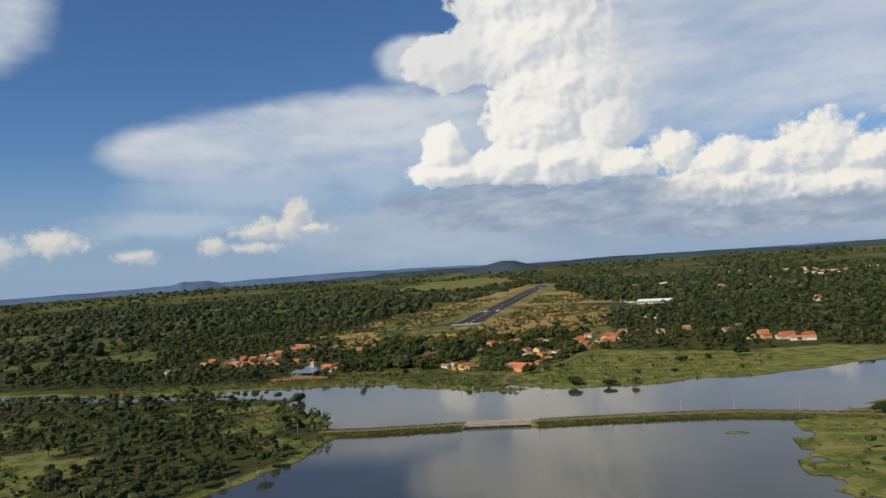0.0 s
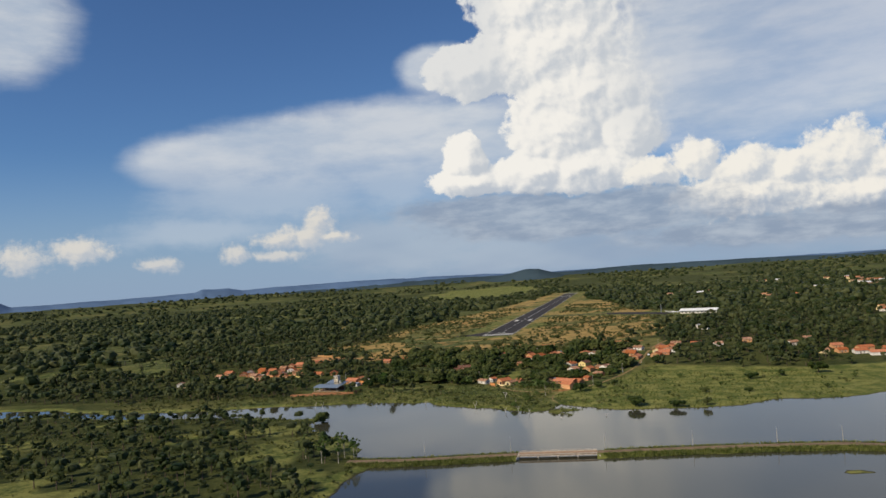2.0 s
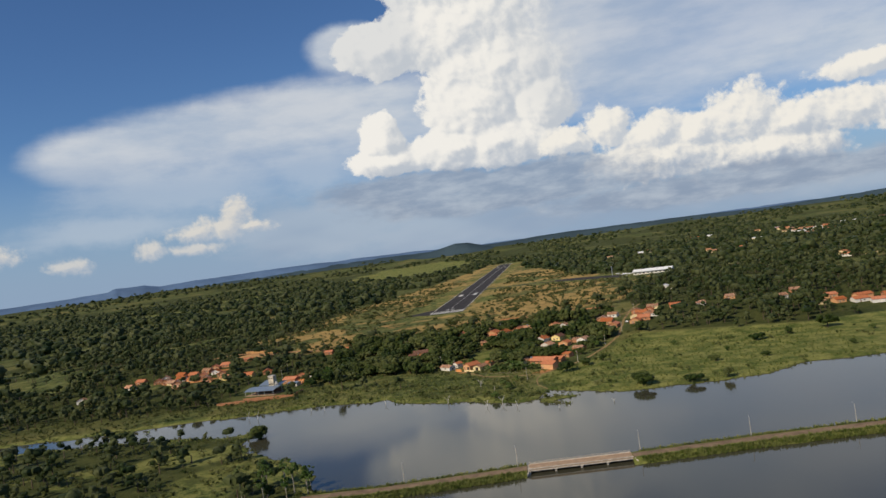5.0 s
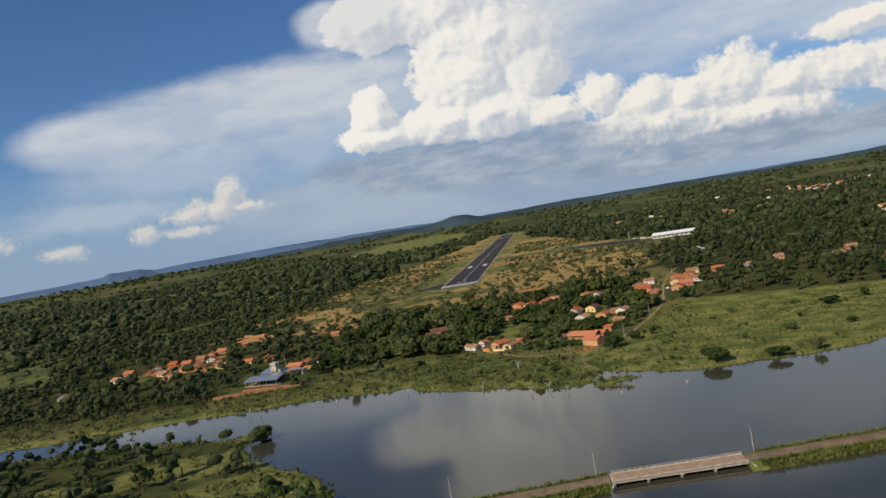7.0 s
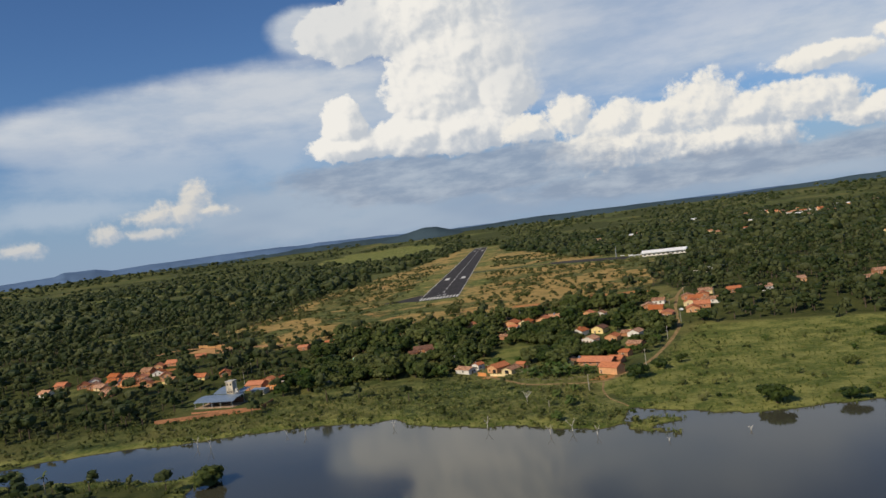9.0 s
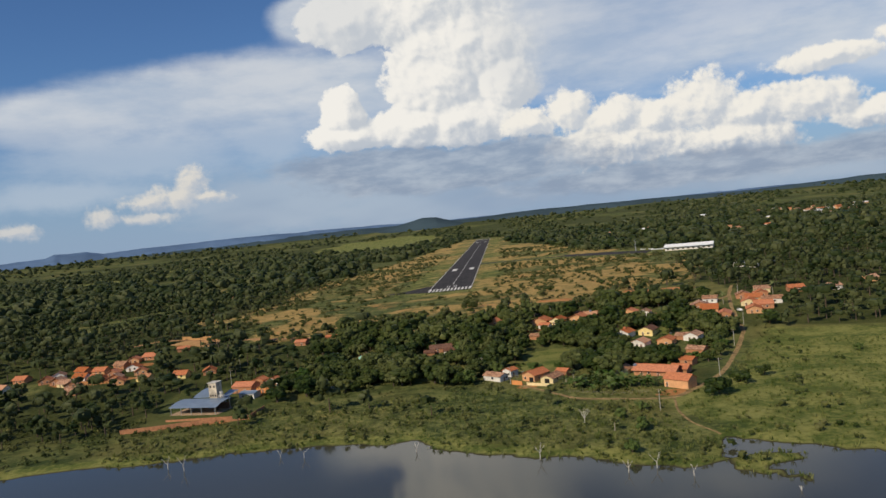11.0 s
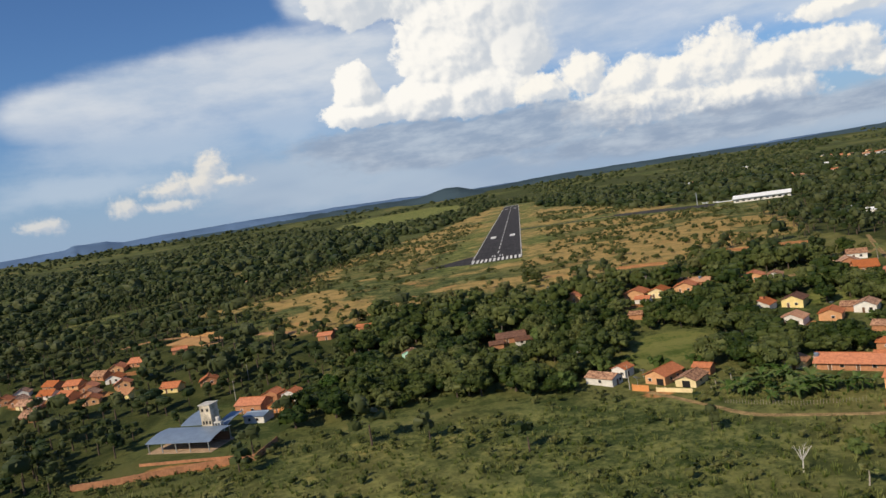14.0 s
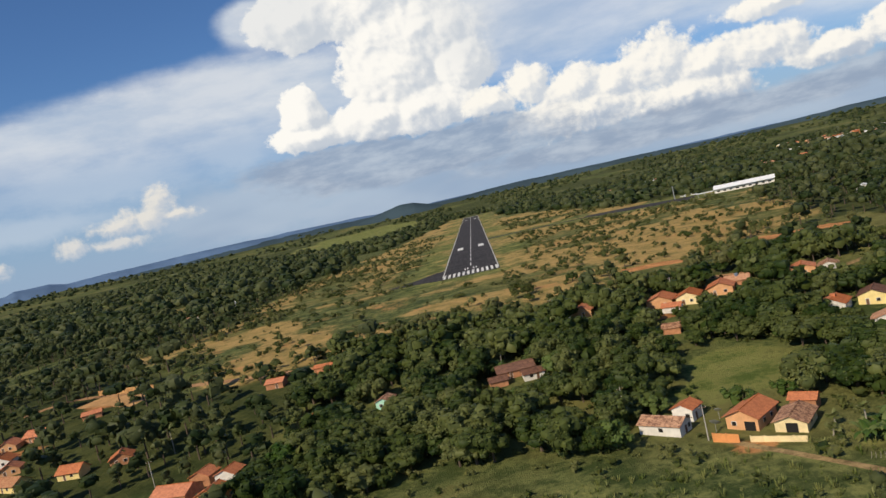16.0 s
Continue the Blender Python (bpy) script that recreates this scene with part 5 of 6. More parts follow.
def crown(seed, wide, tall, clumps, leaves, size, flat=0.0, core=0.55, spread=(0.24, 0.44), fill=0.78):
    """A crown of uneven lobes, each with blades of leaf round it; its foot at z = 0. Returns corners and faces."""
    r = np.random.default_rng(seed)
    v, f, count = [], [], 0
    d = r.standard_normal((clumps, 3))
    d[:, 2] = np.abs(d[:, 2]) * 1.1 - 0.40
    d /= np.linalg.norm(d, axis=1)[:, None]
    reach = r.uniform(0.50, 0.95, clumps)[:, None]
    lop = 1 + 0.28 * np.cos(np.arctan2(d[:, 1], d[:, 0]) * 2 + r.uniform(0, 6))[:, None] * (1, 1, 0)
    c = d * reach * lop * (wide, wide, tall * 0.5) + (0, 0, tall * 0.5)
    if flat:
        c[:, 2] = tall * 0.62 + (c[:, 2] - tall * 0.62) * (1 - flat)
    cr = r.uniform(*spread, clumps) * wide
    bv, bf = LOBE
    for k in range(-1, clumps):
        if k < 0 and not core:
            continue
        jag = 1 + 0.24 * r.standard_normal(len(bv))[:, None]
        at, ext = ((0, 0, tall * 0.46), (wide * core, wide * core, tall * 0.5 * core)) if k < 0 else (c[k], (cr[k] * fill, cr[k] * fill, cr[k] * fill * 0.78))
        v.append(bv * jag * ext + at)
        f.append(bf + count)
        count += len(bv)
    n = clumps * leaves
    which = np.repeat(np.arange(clumps), leaves)
    out = r.standard_normal((n, 3))
    out[:, 2] = out[:, 2] * 0.9 + 0.25
    out /= np.linalg.norm(out, axis=1)[:, None]
    pos = c[which] + out * (cr[which] * r.uniform(fill * 0.95, 1.22, n))[:, None] * (1, 1, 0.82)
    nor = out * 1.1 + d[which] * 0.4 + r.standard_normal((n, 3)) * 0.35 + (0, 0, 0.2)
    nor /= np.linalg.norm(nor, axis=1)[:, None]
    tan = np.cross(nor, r.standard_normal((n, 3)))
    tan /= np.linalg.norm(tan, axis=1)[:, None]
    bit = np.cross(nor, tan)
    s = (size * r.uniform(0.6, 1.35, n))[:, None]
    quad = np.stack([pos - tan * s, pos - bit * s * 0.55 + nor * s * 0.15, pos + tan * s, pos + bit * s * 0.55 + nor * s * 0.15], 1)
    v.append(quad.reshape(-1, 3))
    f.append(np.arange(n * 4).reshape(-1, 4) + count)
    return np.concatenate(v), np.concatenate(f)


def trunk_mesh(name, seed, tall, thick, wide, mat):
    """A tapered trunk that forks into limbs."""
    r = random.Random(seed)
    bm = bmesh.new()
    fork = tall * 0.42
    tube(bm, [(0, 0, -0.5), (r.uniform(-0.1, 0.1), r.uniform(-0.1, 0.1), fork * 0.5), (r.uniform(-0.2, 0.2), r.uniform(-0.2, 0.2), fork)], [thick * 1.25, thick, thick * 0.85], 7)
    for k in range(4):
        a = k * math.tau / 4 + r.uniform(-0.5, 0.5)
        o = wide * r.uniform(0.35, 0.6)
        tube(bm, [(0, 0, fork * 0.9), (math.cos(a) * o * 0.5, math.sin(a) * o * 0.5, fork + (tall - fork) * 0.35), (math.cos(a) * o, math.sin(a) * o, fork + (tall - fork) * 0.7)], [thick * 0.6, thick * 0.42, thick * 0.15], 5)
    me = bpy.data.meshes.new(name)
    bm.to_mesh(me)
    bm.free()
    me.materials.append(mat)
    return me


# kinds of single tree: wide, tall, crown foot
KINDS = []
for i, (wide, tall, foot, clumps, leaves, size, flat, mat) in enumerate(((5.2, 7.6, 2.0, 22, 34, 0.32, 0.0, LEAF), (6.4, 8.2, 2.2, 26, 36, 0.34, 0.0, LEAF), (4.2, 6.6, 1.8, 18, 32, 0.30, 0.0, LEAF), (4.8, 8.8, 2.2, 22, 34, 0.32, 0.0, LEAF),
                                                                         (6.0, 5.2, 2.0, 22, 34, 0.32, 0.35, LEAF), (3.4, 5.0, 1.4, 16, 32, 0.28, 0.0, FRESH), (4.4, 6.0, 1.8, 18, 32, 0.30, 0.0, FRESH), (5.6, 7.0, 1.6, 24, 34, 0.33, 0.1, LEAF))):
    foot *= 0.45
    cv, cf = crown(100 + i, wide, tall, clumps, leaves, size, flat)
    KINDS.append((wide, tall, foot, mesh("crown", cv, cf, mat), trunk_mesh("trunk", 200 + i, tall * 0.75 + foot, 0.28 + wide * 0.02, wide, BARK)))
TREE_LABELS = ("broad dark green mango tree", "large spreading dark green tree", "round dark green tree", "tall dense green tree", "low flat-crowned green tree", "small fresh green tree", "light green bushy tree", "wide rounded green tree")


def tree(x, y, kind, scale, group, z=None, where="in the village"):
    wide, tall, foot, crown_me, trunk_me = KINDS[kind]
    t = thing("tree", x, y, hz(x, y) if z is None else z, random.uniform(0, 360), TREE_LABELS[kind] + " " + where, "tree", group)
    t.scale = (scale, scale, scale * random.uniform(0.9, 1.1))
    held("trunk", trunk_me, t)
    held("crown", crown_me, t, m=pose(0, 0, foot))
    return t


def scatter(seed, x0, x1, y0, y1, gap):
    """Jittered places on a grid."""
    r = np.random.default_rng(seed)
    xs, ys = np.meshgrid(np.arange(x0, x1, gap), np.arange(y0, y1, gap))
    xs, ys = xs + r.uniform(-0.5, 0.5, xs.shape) * gap, ys + r.uniform(-0.5, 0.5, ys.shape) * gap
    return xs.ravel(), ys.ravel(), r.uniform(0, 1, xs.size), r.uniform(0, 1, xs.size)


NEAR_HOUSES = [h for h in HOUSES if h[1] < 420 and abs(h[0]) < 460]
ROADS = (LANE, TOP_ROAD, SHORE_PATH, BACK_ROAD)


def free_of_houses(x, y, room):
    ok = np.ones(np.shape(x), bool)
    for cx, cy, r, fy, hb in NEAR_HOUSES if np.min(y) < 430 else ():
        ok &= np.hypot(x - cx, y - cy) > r * 1.05 + room
        # keep the fronts open
        ok &= ~((np.abs(x - cx + (cy - y) * 0.12) < r + room * 0.6) & (y < cy) & (y > fy - 6 - room))
    for road in ROADS:
        ok &= along(road, x, y) > 2.6 + room * 0.7
    for cx, cy, rx, ry in CLEARINGS[:2] + CLEARINGS[3:4]:
        ok &= np.hypot((x - cx) / (rx + room), (y - cy) / (ry + room)) > 1
    if room >= 1.4:
        # the bare earth on the savanna lies open to the south
        for cx, cy, rx, ry in CLEARINGS[:2]:
            ok &= ~((y < cy + 4) & (y > cy - 42) & (np.abs(x - cx + (cy - y) * 0.14) < rx + 1.5))
    ok &= along(CAUSEWAY, x, y) > 9
    return ok


def headroom(x, y, wide):
    """How tall a plant may grow without hiding the houses behind it."""
    best = np.full(np.shape(x), 99.0)
    z = height(x, y)
    for cx, cy, r, fy, hb in NEAR_HOUSES:
        d = fy - y
        if abs(cx) > 450:
            continue
        inway = (d > -2) & (d < 75) & (np.abs(x - cx + d * 0.14) < r + wide * 0.7 + d * 0.06)
        best = np.where(inway, np.minimum(best, hb + 1.9 + 0.135 * d - z), best)
    return best


# single trees of the village and its fringe
tx, ty, ta, tb = scatter(7, -60, 205, -378, -222, 7.3)
ok = free_of_houses(tx, ty, 3.6) & (ta < woods(tx, ty) * 1.02)
GLADES = [(79, -334, 20, 23), (60, -348, 9, 7), (150, -295, 10, 8), (100, -345, 9, 8), (-20, -375, 40, 10), (40, -258, 14, 7)]
for cx, cy, rx, ry in GLADES:
    ok &= np.hypot((tx - cx) / rx, (ty - cy) / ry) > 1
single, BEHIND = 0, []
for x, y, a, b, free in zip(tx[ok], ty[ok], ta[ok], tb[ok], headroom(tx[ok], ty[ok], 4.5)):
    k = int(b * 97) % 8
    if (k in (5, 6)) and a > 0.4:
        k = 3
    s = 0.72 + 0.55 * ((b * 31) % 1)
    room = float(free) / (KINDS[k][1] * 0.97 + KINDS[k][2])
    if room < 0.30:
        continue
    if room < 0.5 and room < s:
        k = (5, 4)[int(b * 13) % 2]
        room *= 1.3
    single += 1
    if single <= 262:
        tree(x, y, k, min(s, room), "village trees")
    else:
        BEHIND.append((x, y, hz(x, y), min(s, room) * 1.05, b * 40, int(b * 1009) % 5, (b * 53) % 1))
ux, uy, ua, ub = scatter(9, -95, 205, -246, -140, 10.0)
uk = (ua < 0.20 + 0.40 * step(-190, -225, uy)) & ((uy < -190) | (ux > 20)) & free_of_houses(ux, uy, 2.0) & (headroom(ux, uy, 4.0) > 5.0)
FRINGE = []
for x, y, b in zip(ux[uk], uy[uk], ub[uk]):
    FRINGE.append((x, y, hz(x, y), 0.45 + 0.45 * ((b * 31) % 1), b * 40, int(b * 1009) % 5, (b * 53) % 1))
# trees standing alone
for x, y, k, s, w in ((-47, -527, 1, 1.1, "on the tip of the spit"), (138, -430, 7, 0.95, "beside the dirt lane"), (165, -404, 2, 0.7, "at the edge of the meadow"), (152, -412, 4, 0.8, "beside the dirt lane"), (330, -372, 1, 1.0, "on the meadow"), (300, -382, 2, 0.75, "on the meadow"), (274, -392, 4, 0.9, "on the meadow"),
                      (207, -505, 4, 0.85, "at the water's edge"), (228, -503, 2, 0.75, "at the water's edge"), (180, -501, 4, 1.15, "at the water's edge"), (232, -452, 4, 0.6, "on the meadow"), (205, -458, 5, 0.55, "on the meadow"), (318, -446, 2, 0.5, "on the meadow"), (350, -400, 5, 0.7, "on the meadow"),
                      (220, -372, 5, 0.6, "on the meadow"), (247, -420, 5, 0.5, "on the meadow"), (263, -455, 4, 0.5, "on the meadow"), (95, -452, 6, 0.6, "near the shore"), (104, -444, 5, 0.7, "near the shore"), (100, -470, 6, 0.7, "near the shore"), (92, -493, 6, 0.6, "near the shore"), (360, -640, 7, 0.9, "beside the causeway"), (372, -628, 2, 0.8, "beside the causeway"),
                      (55, -160, 2, 0.7, "on the dry savanna"), (126, -176, 1, 0.7, "on the dry savanna"), (135, -190, 2, 0.9, "on the dry savanna"), (94, -95, 4, 0.8, "on the dry savanna"), (140, -80, 4, 0.6, "on the dry savanna")):
    tree(x, y, k, s, "lone trees", where=w)


def mass(name, places, templates, mat, label, category, trunks=True, tint_seed=1):
    """Many plants that nobody could count, joined: places of x, y, z, scale, turn, template, tint."""
    r = np.random.default_rng(tint_seed)
    vs, fs, ts, tv, tf, count, tcount = [], [], [], [], [], 0, 0
    sides = np.array([[0, 1, 5, 4], [1, 2, 6, 5], [2, 3, 7, 6], [3, 0, 4, 7]])
    for x, y, z, s, turn, k, tint in places:
        v, f, foot = templates[k]
        c, q = math.cos(turn), math.sin(turn)
        p = v * (s, s, s * (0.85 + 0.3 * tint))
        vs.append(np.stack([p[:, 0] * c - p[:, 1] * q + x, p[:, 0] * q + p[:, 1] * c + y, p[:, 2] + z + foot * s], -1))
        fs.append(f + count)
        ts.append(np.full(len(v), tint))
        count += len(v)
        if trunks:
            w = 0.24 * s
            ring = np.array([(-w, -w), (w, -w), (w, w), (-w, w)])
            tv.append(np.concatenate([np.c_[ring + (x, y), np.full(4, z - 0.4)], np.c_[ring * 0.6 + (x, y), np.full(4, z + (foot + 2.5) * s)]]))
            tf.append(sides + tcount)
            tcount += 8
    ob = tagged(new(name, mesh(name, np.concatenate(vs), np.concatenate(fs), mat, np.concatenate(ts))), label, category, kind="stuff")
    if trunks and tv:
        held("trunks", mesh("trunks", np.concatenate(tv), np.concatenate(tf), BARK), ob)
    return ob


MID = []
for i, (wide, tall, foot) in enumerate(((5.2, 7.4, 1.8), (4.4, 7.0, 1.6), (6.2, 8.0, 2.0), (4.0, 6.0, 1.2), (5.0, 9.0, 2.4))):
    v, f = crown(300 + i, wide, tall, 4, 9, 0.50, 0.0, 0.0, (0.44, 0.70), 0.72)
    MID.append((v, f, foot))
FAR = []
for i, (wide, tall) in enumerate(((9.0, 9.0), (12.0, 10.0), (7.0, 9.5))):
    v, f = crown(320 + i, wide, tall, 2, 2, 1.2, 0.0, 0.0, (0.50, 0.85))
    FAR.append((v, f, 0.0))
BUSH = []
for i, (wide, tall) in enumerate(((1.9, 1.7), (2.5, 2.0), (1.2, 1.5), (1.8, 2.6))):
    v, f = crown(340 + i, wide, tall, 2, 14, 0.28, 0.0, 0.0, (0.48, 0.72), 0.52)
    BUSH.append((v, f, -0.3))


def choose(seed, span, gap, want, room, lowest=3.0):
    x, y, a, b = scatter(seed, *span, gap)
    keep = (a < want(x, y)) & (shore(x, y) > lowest)
    x, y, b = x[keep], y[keep], b[keep]
    keep = free_of_houses(x, y, room)
    if room > 3:
        keep &= headroom(x, y, 4.0) > 6.0
    return x[keep], y[keep], b[keep]


def stand(x, y, b, templates, lo, hi, sink=0.0):
    z = height(x, y)
    return [(x[i], y[i], z[i] - sink, lo + (hi - lo) * ((b[i] * 17) % 1), b[i] * 40, int(b[i] * 1009) % len(templates), (b[i] * 53) % 1) for i in range(len(x))]


def no_village(x, y):
    return woods(x, y) * ~((x > -60) & (x < 205) & (y > -378) & (y < -222))


LEAFY = []
for i, (wide, tall, foot) in enumerate(((5.2, 7.4, 1.0), (4.4, 7.0, 0.9), (6.2, 7.6, 1.0), (5.6, 5.6, 0.8), (5.0, 8.6, 1.2))):
    v, f = crown(360 + i, wide, tall, 14, 18, 0.34, 0.0, 0.55, (0.28, 0.46))
    LEAFY.append((v, f, foot))
OPEN_BUSH = []
for i, (wide, tall) in enumerate(((2.2, 2.4), (2.8, 2.6), (1.6, 2.0))):
    v, f = crown(380 + i, wide, tall, 3, 12, 0.30, 0.0, 0.0, (0.40, 0.60), 0.62)
    OPEN_BUSH.append((v, f, -0.2))
mass("village_woods", BEHIND, LEAFY, GROVE, "dense green trees round the upper village houses", "woods", tint_seed=12)
mass("savanna_trees", FRINGE, LEAFY, SHRUB, "scattered green trees on the fringe of the savanna", "woods", tint_seed=13)
x, y, b = choose(41, (-470, 620, -420, 260), 10.5, lambda x, y: no_village(x, y) * 0.95, 3.5)
mass("woodland_trees", stand(x, y, b, MID, 0.5, 1.35), MID, LEAF_MASS, "dense dark green woodland round the village and airfield", "woods", tint_seed=2)
x, y, b = choose(43, (-330, 60, -860, -490), 9.5, lambda x, y: step(0.15, 0.85, woods(x, y)) * 0.62, 3.0)
mass("spit_trees", stand(x, y, b, MID, 0.45, 1.2), MID, LEAF_MASS, "mixed green trees on the low land beside the pond", "woods", tint_seed=3)
x, y, b = choose(44, (300, 620, -900, -560), 11, lambda x, y: woods(x, y) * 1.6, 3.0)
mass("marsh_trees", stand(x, y, b, MID, 0.4, 0.8), MID, LEAF_MASS, "scattered green trees on the marsh beside the causeway", "woods", tint_seed=4)


def far_want(x, y):
    out = ~((x > -470) & (x < 620) & (y < 260))
    r = np.hypot(x - HUB[0], y - HUB[1])
    a = np.abs(np.degrees(np.arctan2(x - HUB[0], y - HUB[1])) + 8)
    return woods(x, y) * out * (a < 46) * (r < 3000) * 0.9


x, y, b = choose(45, (-1900, 1900, -420, 2100), 25.5, far_want, 6.0)
mass("far_woods", stand(x, y, b, FAR, 0.65, 1.25, 1.0), FAR, LEAF_MASS, "far dark green woods between pale fields", "woods", trunks=False, tint_seed=5)


def horizon_want(x, y):
    r = np.hypot(x - HUB[0], y - HUB[1])
    a = np.abs(np.degrees(np.arctan2(x - HUB[0], y - HUB[1])) + 8)
    return step(0.34, 0.60, cloudy(x, y * 0.45, 230, 91)) * (a < 44) * (r > 2700) * (r < 4480) * step(0.12, -0.05, near_fields(x, y)) * 0.95


x, y, b = choose(46, (-3200, 3000, 1200, 3700), 46.0, horizon_want, 0.0)
mass("horizon_woods", stand(x, y, b, FAR, 0.7, 1.3, 3.0), FAR, LEAF_MASS, "distant woods merging towards the horizon", "woods", trunks=False, tint_seed=6)


# scrub: savanna, shore belt, meadow and banks
def scrub_want(x, y):
    s = inside(SAVANNA, x, y)
    d = np.where(s > 0, 0.15 + 0.66 * step(0.46, 0.66, cloudy(x, y, 30, 95)), 0.0)
    d = np.where((s > 0) & (s < 30) & (y < -100), np.maximum(d, 0.55), d)
    d = d * step(40, 62, np.abs(x)) * step(45, 75, along([(20, 392), (150, 372), (262, 290)], x, y))
    d = np.where((s > 0) & (y < -25) & (np.abs(x) < 62), 0.12 + 0.5 * step(0.45, 0.72, cloudy(x, y, 38, 95)), d)
    return d


x, y, b = choose(51, (-260, 280, -235, 760), 7.4, scrub_want, 1.5)
mass("savanna_scrub", stand(x, y, b, OPEN_BUSH, 0.45, 2.0), OPEN_BUSH, SHRUB, "olive green scrub scattered over dry savanna", "scrub", trunks=False, tint_seed=7)


def belt_want(x, y):
    d = np.where((y < -372) & (y > -520) & (x > -70) & (x < 128), 0.12 + 0.42 * step(0.42, 0.62, cloudy(x, y, 24, 97)), 0.0)
    d = np.where((x < -60) & (x > -300) & (y > -470) & (y < -385), 0.22 + 0.4 * step(0.45, 0.65, cloudy(x, y, 30, 98)), d)
    d = np.where(inside(MEADOW, x, y) > 0, 0.02 + 0.16 * step(0.58, 0.76, cloudy(x, y, 30, 99)), d)
    d = np.where(inside(WEST, x, y) > 1, 0.04 + 0.30 * step(0.42, 0.62, cloudy(x, y, 26, 93)), d)
    return np.where(inside(EAST, x, y) > 1, 0.07, d)


x, y, b = choose(53, (-320, 420, -860, -372), 4.2, belt_want, 1.0, 1.2)
mass("shore_scrub", stand(x, y, b, BUSH, 0.35, 1.6), BUSH, SCRUB, "tangled green shrubs along the pond's shore", "scrub", trunks=False, tint_seed=8)
x, y, b = choose(54, (-60, 205, -376, -222), 5.0, lambda x, y: 0.35 * (np.min([np.hypot((x - g[0]) / g[2], (y - g[1]) / g[3]) for g in GLADES[:1]], axis=0) > 1), 1.4)
mass("garden_shrubs", stand(x, y, b, BUSH, 0.5, 1.2), BUSH, SCRUB, "green shrubs between the village trees", "scrub", trunks=False, tint_seed=9)


def tuft(seed, n, wide, tall):
    """A tuft of blades of grass or reed."""
    r = np.random.default_rng(seed)
    a = r.uniform(0, math.tau, n)
    p = np.stack([np.cos(a), np.sin(a), 0 * a], -1) * r.uniform(0, wide, n)[:, None]
    lean = np.stack([np.cos(a), np.sin(a), 0 * a], -1) * r.uniform(0.1, 0.5, n)[:, None] * tall
    side = np.stack([-np.sin(a), np.cos(a), 0 * a], -1) * 0.13 * tall
    up = np.array((0, 0, 1.0)) * (tall * r.uniform(0.6, 1.1, n))[:, None]
    q = np.stack([p - side, p + side, p + lean + up + side * 0.3, p + lean + up - side * 0.3], 1)
    return q.reshape(-1, 3), np.arange(n * 4).reshape(-1, 4), 0.0


TUFTS = [tuft(1, 9, 0.8, 0.8), tuft(2, 11, 1.1, 1.0), tuft(3, 8, 0.6, 1.3)]


def grass_want(x, y):
    d = np.where((shore(x, y) < 16) & (y > -540), 0.75, 0.0)
    d = np.where(inside(MEADOW, x, y) > 0, 0.35 + 0.3 * cloudy(x, y, 25, 94), d)
    d = np.where((y > -505) & (y < -388) & (x > -110) & (x < 128), 0.80, d)
    return np.where(inside(REEDS, x, y) > -1, 1.0, d)


x, y, b = choose(61, (-110, 330, -530, -345), 2.7, grass_want, 0.3, -0.6)
mass("meadow_grass", stand(x, y, b, TUFTS, 0.5, 1.25), TUFTS, GRASS, "long green meadow grass and reeds by the water", "grass", trunks=False, tint_seed=10)
bank = []
r = np.random.default_rng(77)
for x in np.concatenate([np.arange(21, 113, 0.45), np.arange(161, 376, 0.45)]):
    yc = line_at(CAUSEWAY, x)
    for s, z in ((-7.4 + r.normal(0, 0.5), 0.1), (-6.1 + r.normal(0, 0.5), 0.75), (-4.6 + r.normal(0, 0.4), 1.4), (4.6 + r.normal(0, 0.4), 1.35), (6.3 + r.normal(0, 0.6), 0.5)):
        bank.append((x + r.uniform(-0.4, 0.4), yc + s, z, r.uniform(0.6, 1.3), r.uniform(0, 6), int(r.integers(0, 3)), r.uniform(0, 1)))
mass("bank_grass", bank, TUFTS, GRASS, "long green grass on the causeway slopes", "grass", trunks=False, tint_seed=11)


# ---------------------------------------------------------------- palms, bananas, bare and slender trees
def frond_mesh(name, length, wide, droop, mat, seg=6):
    """One arching leaf with a folded midrib."""
    bm = bmesh.new()
    rows = []
    for i in range(seg + 1):
        u = i / seg
        x, z = length * u * (1 - 0.18 * u), length * (0.45 * u - droop * u * u)
        w = wide * math.sin(math.pi * min(1, 0.12 + 0.88 * u)) * 0.5 + 0.02
        rows.append([bm.verts.new((x, -w, z - 0.3 * w)), bm.verts.new((x, 0, z)), bm.verts.new((x, w, z - 0.3 * w))])
    for a, b in zip(rows, rows[1:]):
        for k in (0, 1):
            bm.faces.new((a[k], a[k + 1], b[k + 1], b[k]))
    me = bpy.data.meshes.new(name)
    bm.to_mesh(me)
    bm.free()
    me.materials.append(mat)
    return me


def fan_mesh():
    """A round fan leaf of a fan palm on its stalk."""
    bm = bmesh.new()
    tube(bm, [(0, 0, 0), (0.9, 0, 0.35)], [0.03, 0.02], 4)
    c = bm.verts.new((0.9, 0, 0.35))
    n = 13
    tips = [bm.verts.new((0.9 + math.cos(a) * (1.15 if k % 2 == 0 else 0.62), math.sin(a) * (1.15 if k % 2 == 0 else 0.62), 0.35 - 0.25 * abs(math.sin(a)))) for k, a in enumerate(np.linspace(-2.3, 2.3, 2 * n + 1))]
    for a, b in zip(tips, tips[1:]):
        bm.faces.new((c, a, b))
    me = bpy.data.meshes.new("fan_leaf")
    bm.to_mesh(me)
    bm.free()
    me.materials.append(PALM_LEAF)
    return me


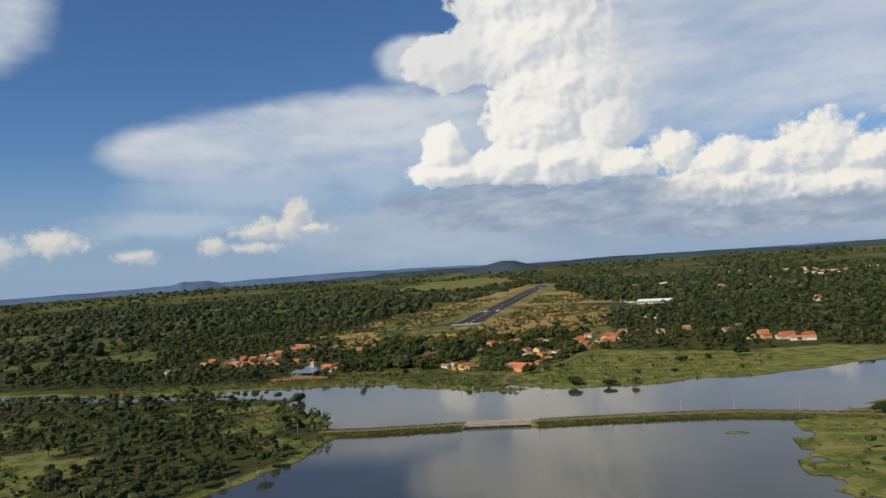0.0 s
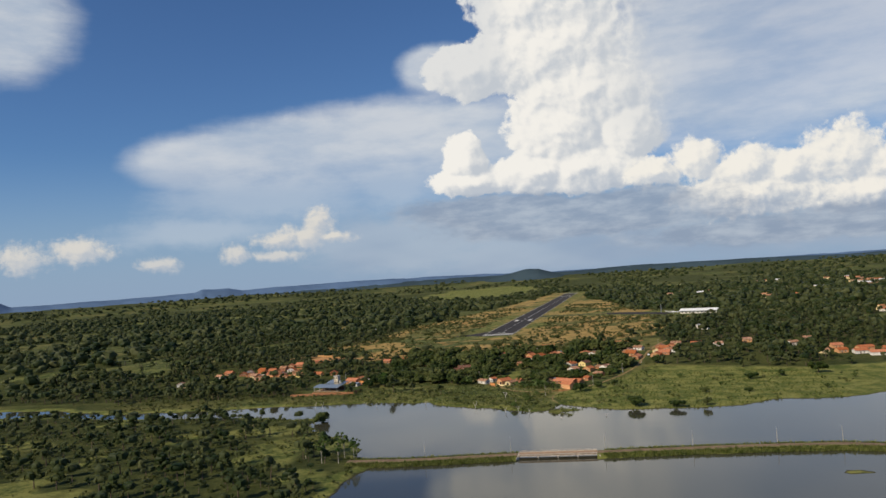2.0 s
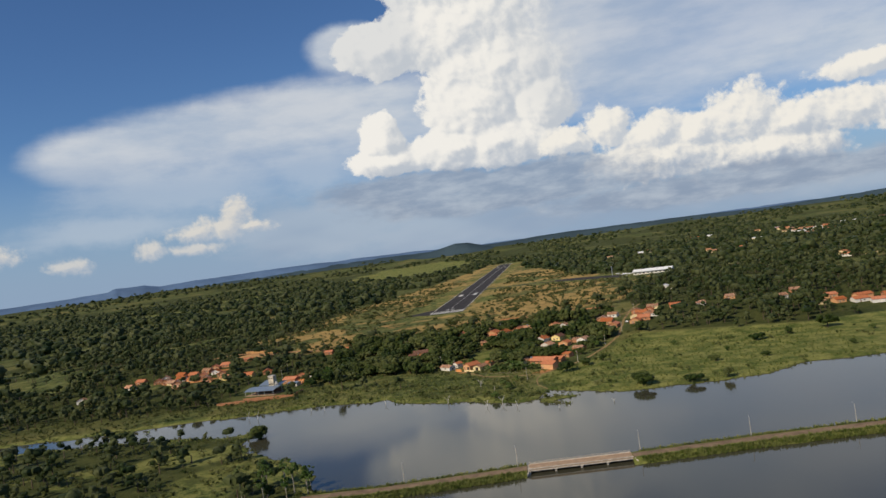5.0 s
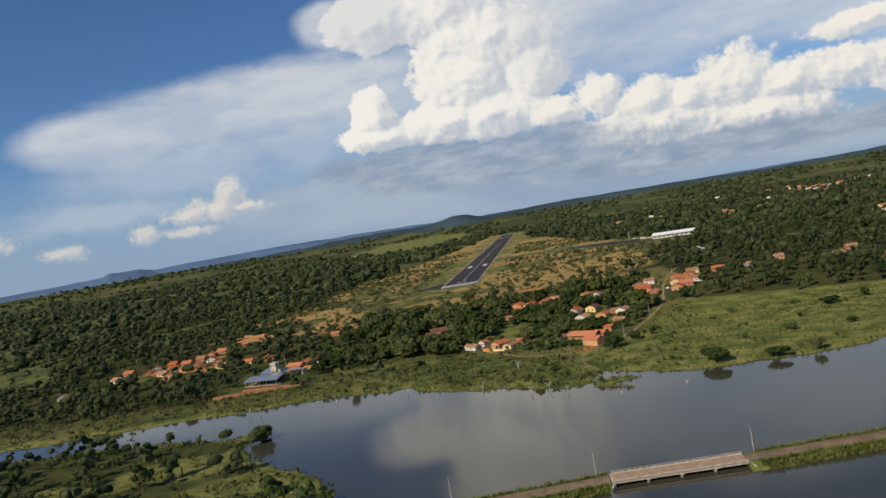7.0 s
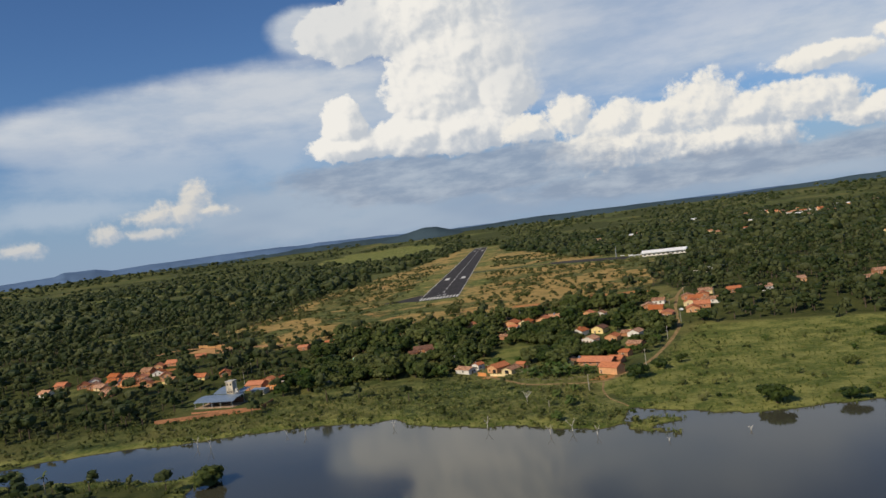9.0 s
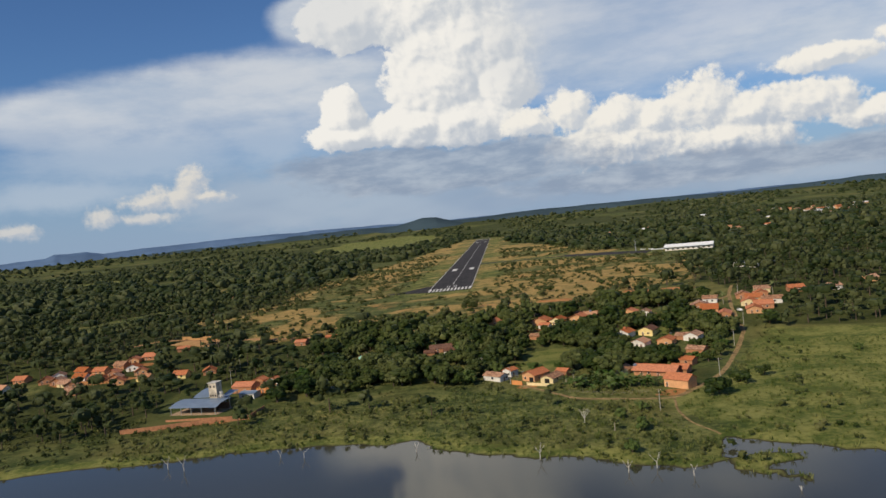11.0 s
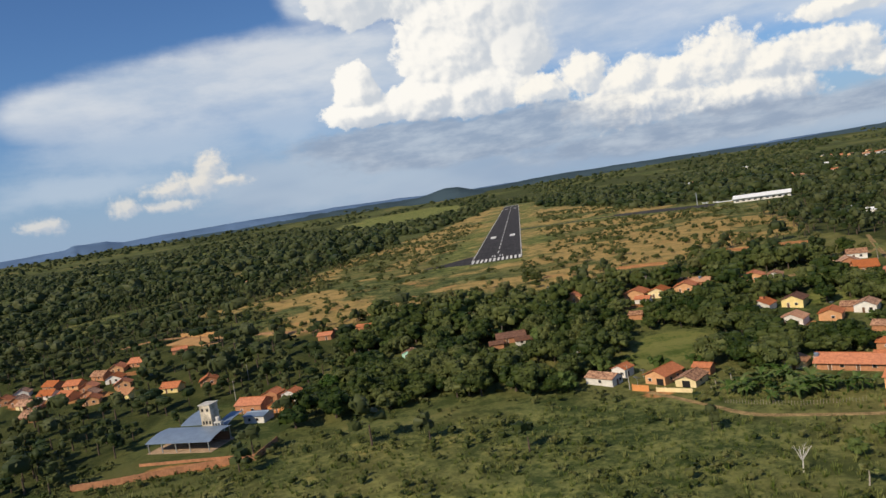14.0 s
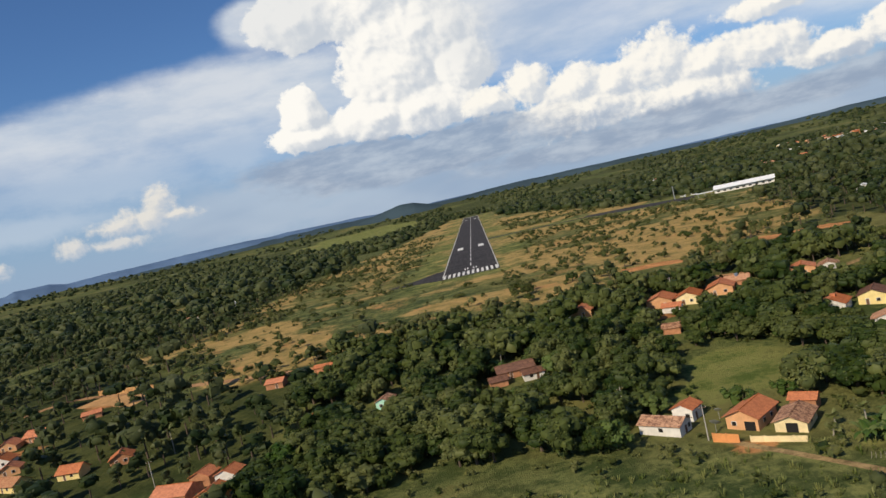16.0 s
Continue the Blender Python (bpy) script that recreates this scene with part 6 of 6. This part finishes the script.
FAN, FROND, BANANA = fan_mesh(), frond_mesh("frond", 3.4, 0.7, 0.75, PALM_LEAF), frond_mesh("leaf", 2.7, 0.75, 0.62, FRESH)


def palm(x, y, tall, leaves, me, label):
    p = thing("palm_tree", x, y, hz(x, y), random.uniform(0, 360), label, "palm tree", "palms")
    bm = bmesh.new()
    tube(bm, [(0, 0, -0.4), (0.15, 0.1, tall * 0.5), (0.1, 0.2, tall)], [0.22, 0.17, 0.15], 8)
    part("trunk", bm, PALEBARK, p)
    for k in range(leaves):
        held("fan_leaf" if me is FAN else "frond", me, p, m=pose(0.1, 0.2, tall, random.uniform(-8, 8), -70 + 95 * ((k * 0.618) % 1), k * 137.5) @ Matrix.Scale(random.uniform(0.85, 1.2), 4))


palm(83.0, -394.0, 6.0, 22, FAN, "fan palm with pale round leaves beside the bananas")
palm(80.0, -385.5, 2.2, 16, FAN, "short fan palm beside the cream wall")
palm(77.5, -389.5, 1.4, 14, FAN, "low fan palm beside the cream wall")
palm(90.0, -468.0, 3.2, 20, FAN, "squat fan palm near the shore")
palm(84, -391, 1.6, 14, FAN, "low fan palm behind the stake fence")
for x, y, h in ((33, -252, 5.5), (24, -266, 6), (10, -284, 5), (-4, -268, 7), (46, -290, 6), (-120, -520, 7), (-135, -515, 8), (-150, -512, 7), (-165, -520, 6.5), (-108, -300, 8), (195, -246, 6), (232, -230, 7)):
    palm(x, y, h, 15, FROND, "slender feather palm rising among the trees")


def banana(x, y, scale):
    p = thing("banana_plant", x, y, hz(x, y), random.uniform(0, 360), "banana plant with broad bright green leaves", "banana plant", "bananas")
    p.scale = (scale, scale, scale)
    bm = bmesh.new()
    tube(bm, [(0, 0, -0.2), (0.05, 0, 1.9)], [0.16, 0.10], 6)
    part("stem", bm, FRESH, p)
    for k in range(8):
        held("leaf", BANANA, p, m=pose(0.04, 0, 1.8, 0, -48 + 60 * ((k * 0.618) % 1), k * 137.5))


for x, y, r0, n in ((90, -394, 6, 14), (99, -404, 6, 16), (107, -402, 5, 10), (96, -388, 6, 10), (5, -292, 7, 9), (25, -290, 7, 9), (113, -408, 3, 6), (160, -268, 6, 6), (45, -300, 5, 5), (84, -398, 4, 6)):
    for _ in range(n):
        bx, by = x + random.gauss(0, r0 * 0.55), y + random.gauss(0, r0 * 0.45)
        if all(math.hypot(bx - h[0], by - h[1]) > h[2] * 0.95 for h in HOUSES):
            banana(bx, by, random.uniform(1.15, 1.7))


def bare_tree(x, y, tall, z, label, seed, forks=3):
    """A leafless bleached tree."""
    r = random.Random(seed)
    t = thing("bare_tree", x, y, z, r.uniform(0, 360), label, "tree", "bare trees")
    bm = bmesh.new()
    tube(bm, [(0, 0, -1.0), (r.uniform(-0.1, 0.1), 0, tall * 0.25), (r.uniform(-0.2, 0.2), r.uniform(-0.2, 0.2), tall * 0.45)], [0.20, 0.15, 0.12], 6)
    part("trunk", bm, DEADWOOD, t)
    for k in range(forks):
        a = k * math.tau / forks + r.uniform(-0.4, 0.4)
        o = tall * r.uniform(0.22, 0.42)
        end = Vector((math.cos(a) * o, math.sin(a) * o, tall * r.uniform(0.75, 1.0)))
        midp = Vector((math.cos(a) * o * 0.45, math.sin(a) * o * 0.45, tall * 0.62))
        bm = bmesh.new()
        tube(bm, [(0, 0, tall * 0.42), midp, end], [0.11, 0.075, 0.03], 5)
        for j in range(4):
            b = a + r.uniform(-1.2, 1.2)
            start = midp.lerp(end, r.uniform(0.1, 0.8))
            tube(bm, [start, start + Vector((math.cos(b) * tall * 0.13, math.sin(b) * tall * 0.13, tall * r.uniform(0.06, 0.16)))], [0.045, 0.015], 4)
        part("branch", bm, DEADWOOD, t)


bare_tree(80.5, -458.0, 6.5, hz(80, -458), "bleached leafless tree standing in the shore scrub", 1, 6)
for i, (x, y, h) in enumerate(((88, -508, 4.5), (97, -506, 5.5), (106, -515, 4.5), (62, -489, 6.0), (18, -470, 4.0), (-25, -466, 5.0), (-35, -463, 3.5), (20, -742, 4.0), (12, -760, 3.5), (0, -775, 4.5), (27, -728, 3.0), (-10, -785, 4), (160, -530, 2.5), (130, -532, 2.0), (-70, -470, 6), (-78, -466, 5))):
    bare_tree(x, y, h, -0.4, "dead bleached tree standing in the shallow water", 20 + i, 3)

# slender pale trees at the causeway's end
SLIM = crown(401, 2.6, 9.0, 14, 26, 0.34, 0.0, 0.30, (0.20, 0.42))
slim_me, slim_trunk = mesh("crown", SLIM[0], SLIM[1], FRESH), trunk_mesh("trunk", 402, 12.0, 0.22, 2.0, PALEBARK)
for x, y, s in ((22, -646, 1.0), (14, -640, 1.15), (8, -634, 1.05), (2, -640, 1.2), (-4, -630, 0.95), (15, -652, 0.9), (-10, -640, 1.1), (20, -636, 0.85), (5, -652, 1.0)):
    t = thing("slender_tree", x, y, hz(x, y), random.uniform(0, 360), "tall slender tree with pale trunk and thin crown", "tree", "slender trees")
    t.scale = (s, s, s)
    held("trunk", slim_trunk, t)
    held("crown", slim_me, t, m=pose(0, 0, 4.2))
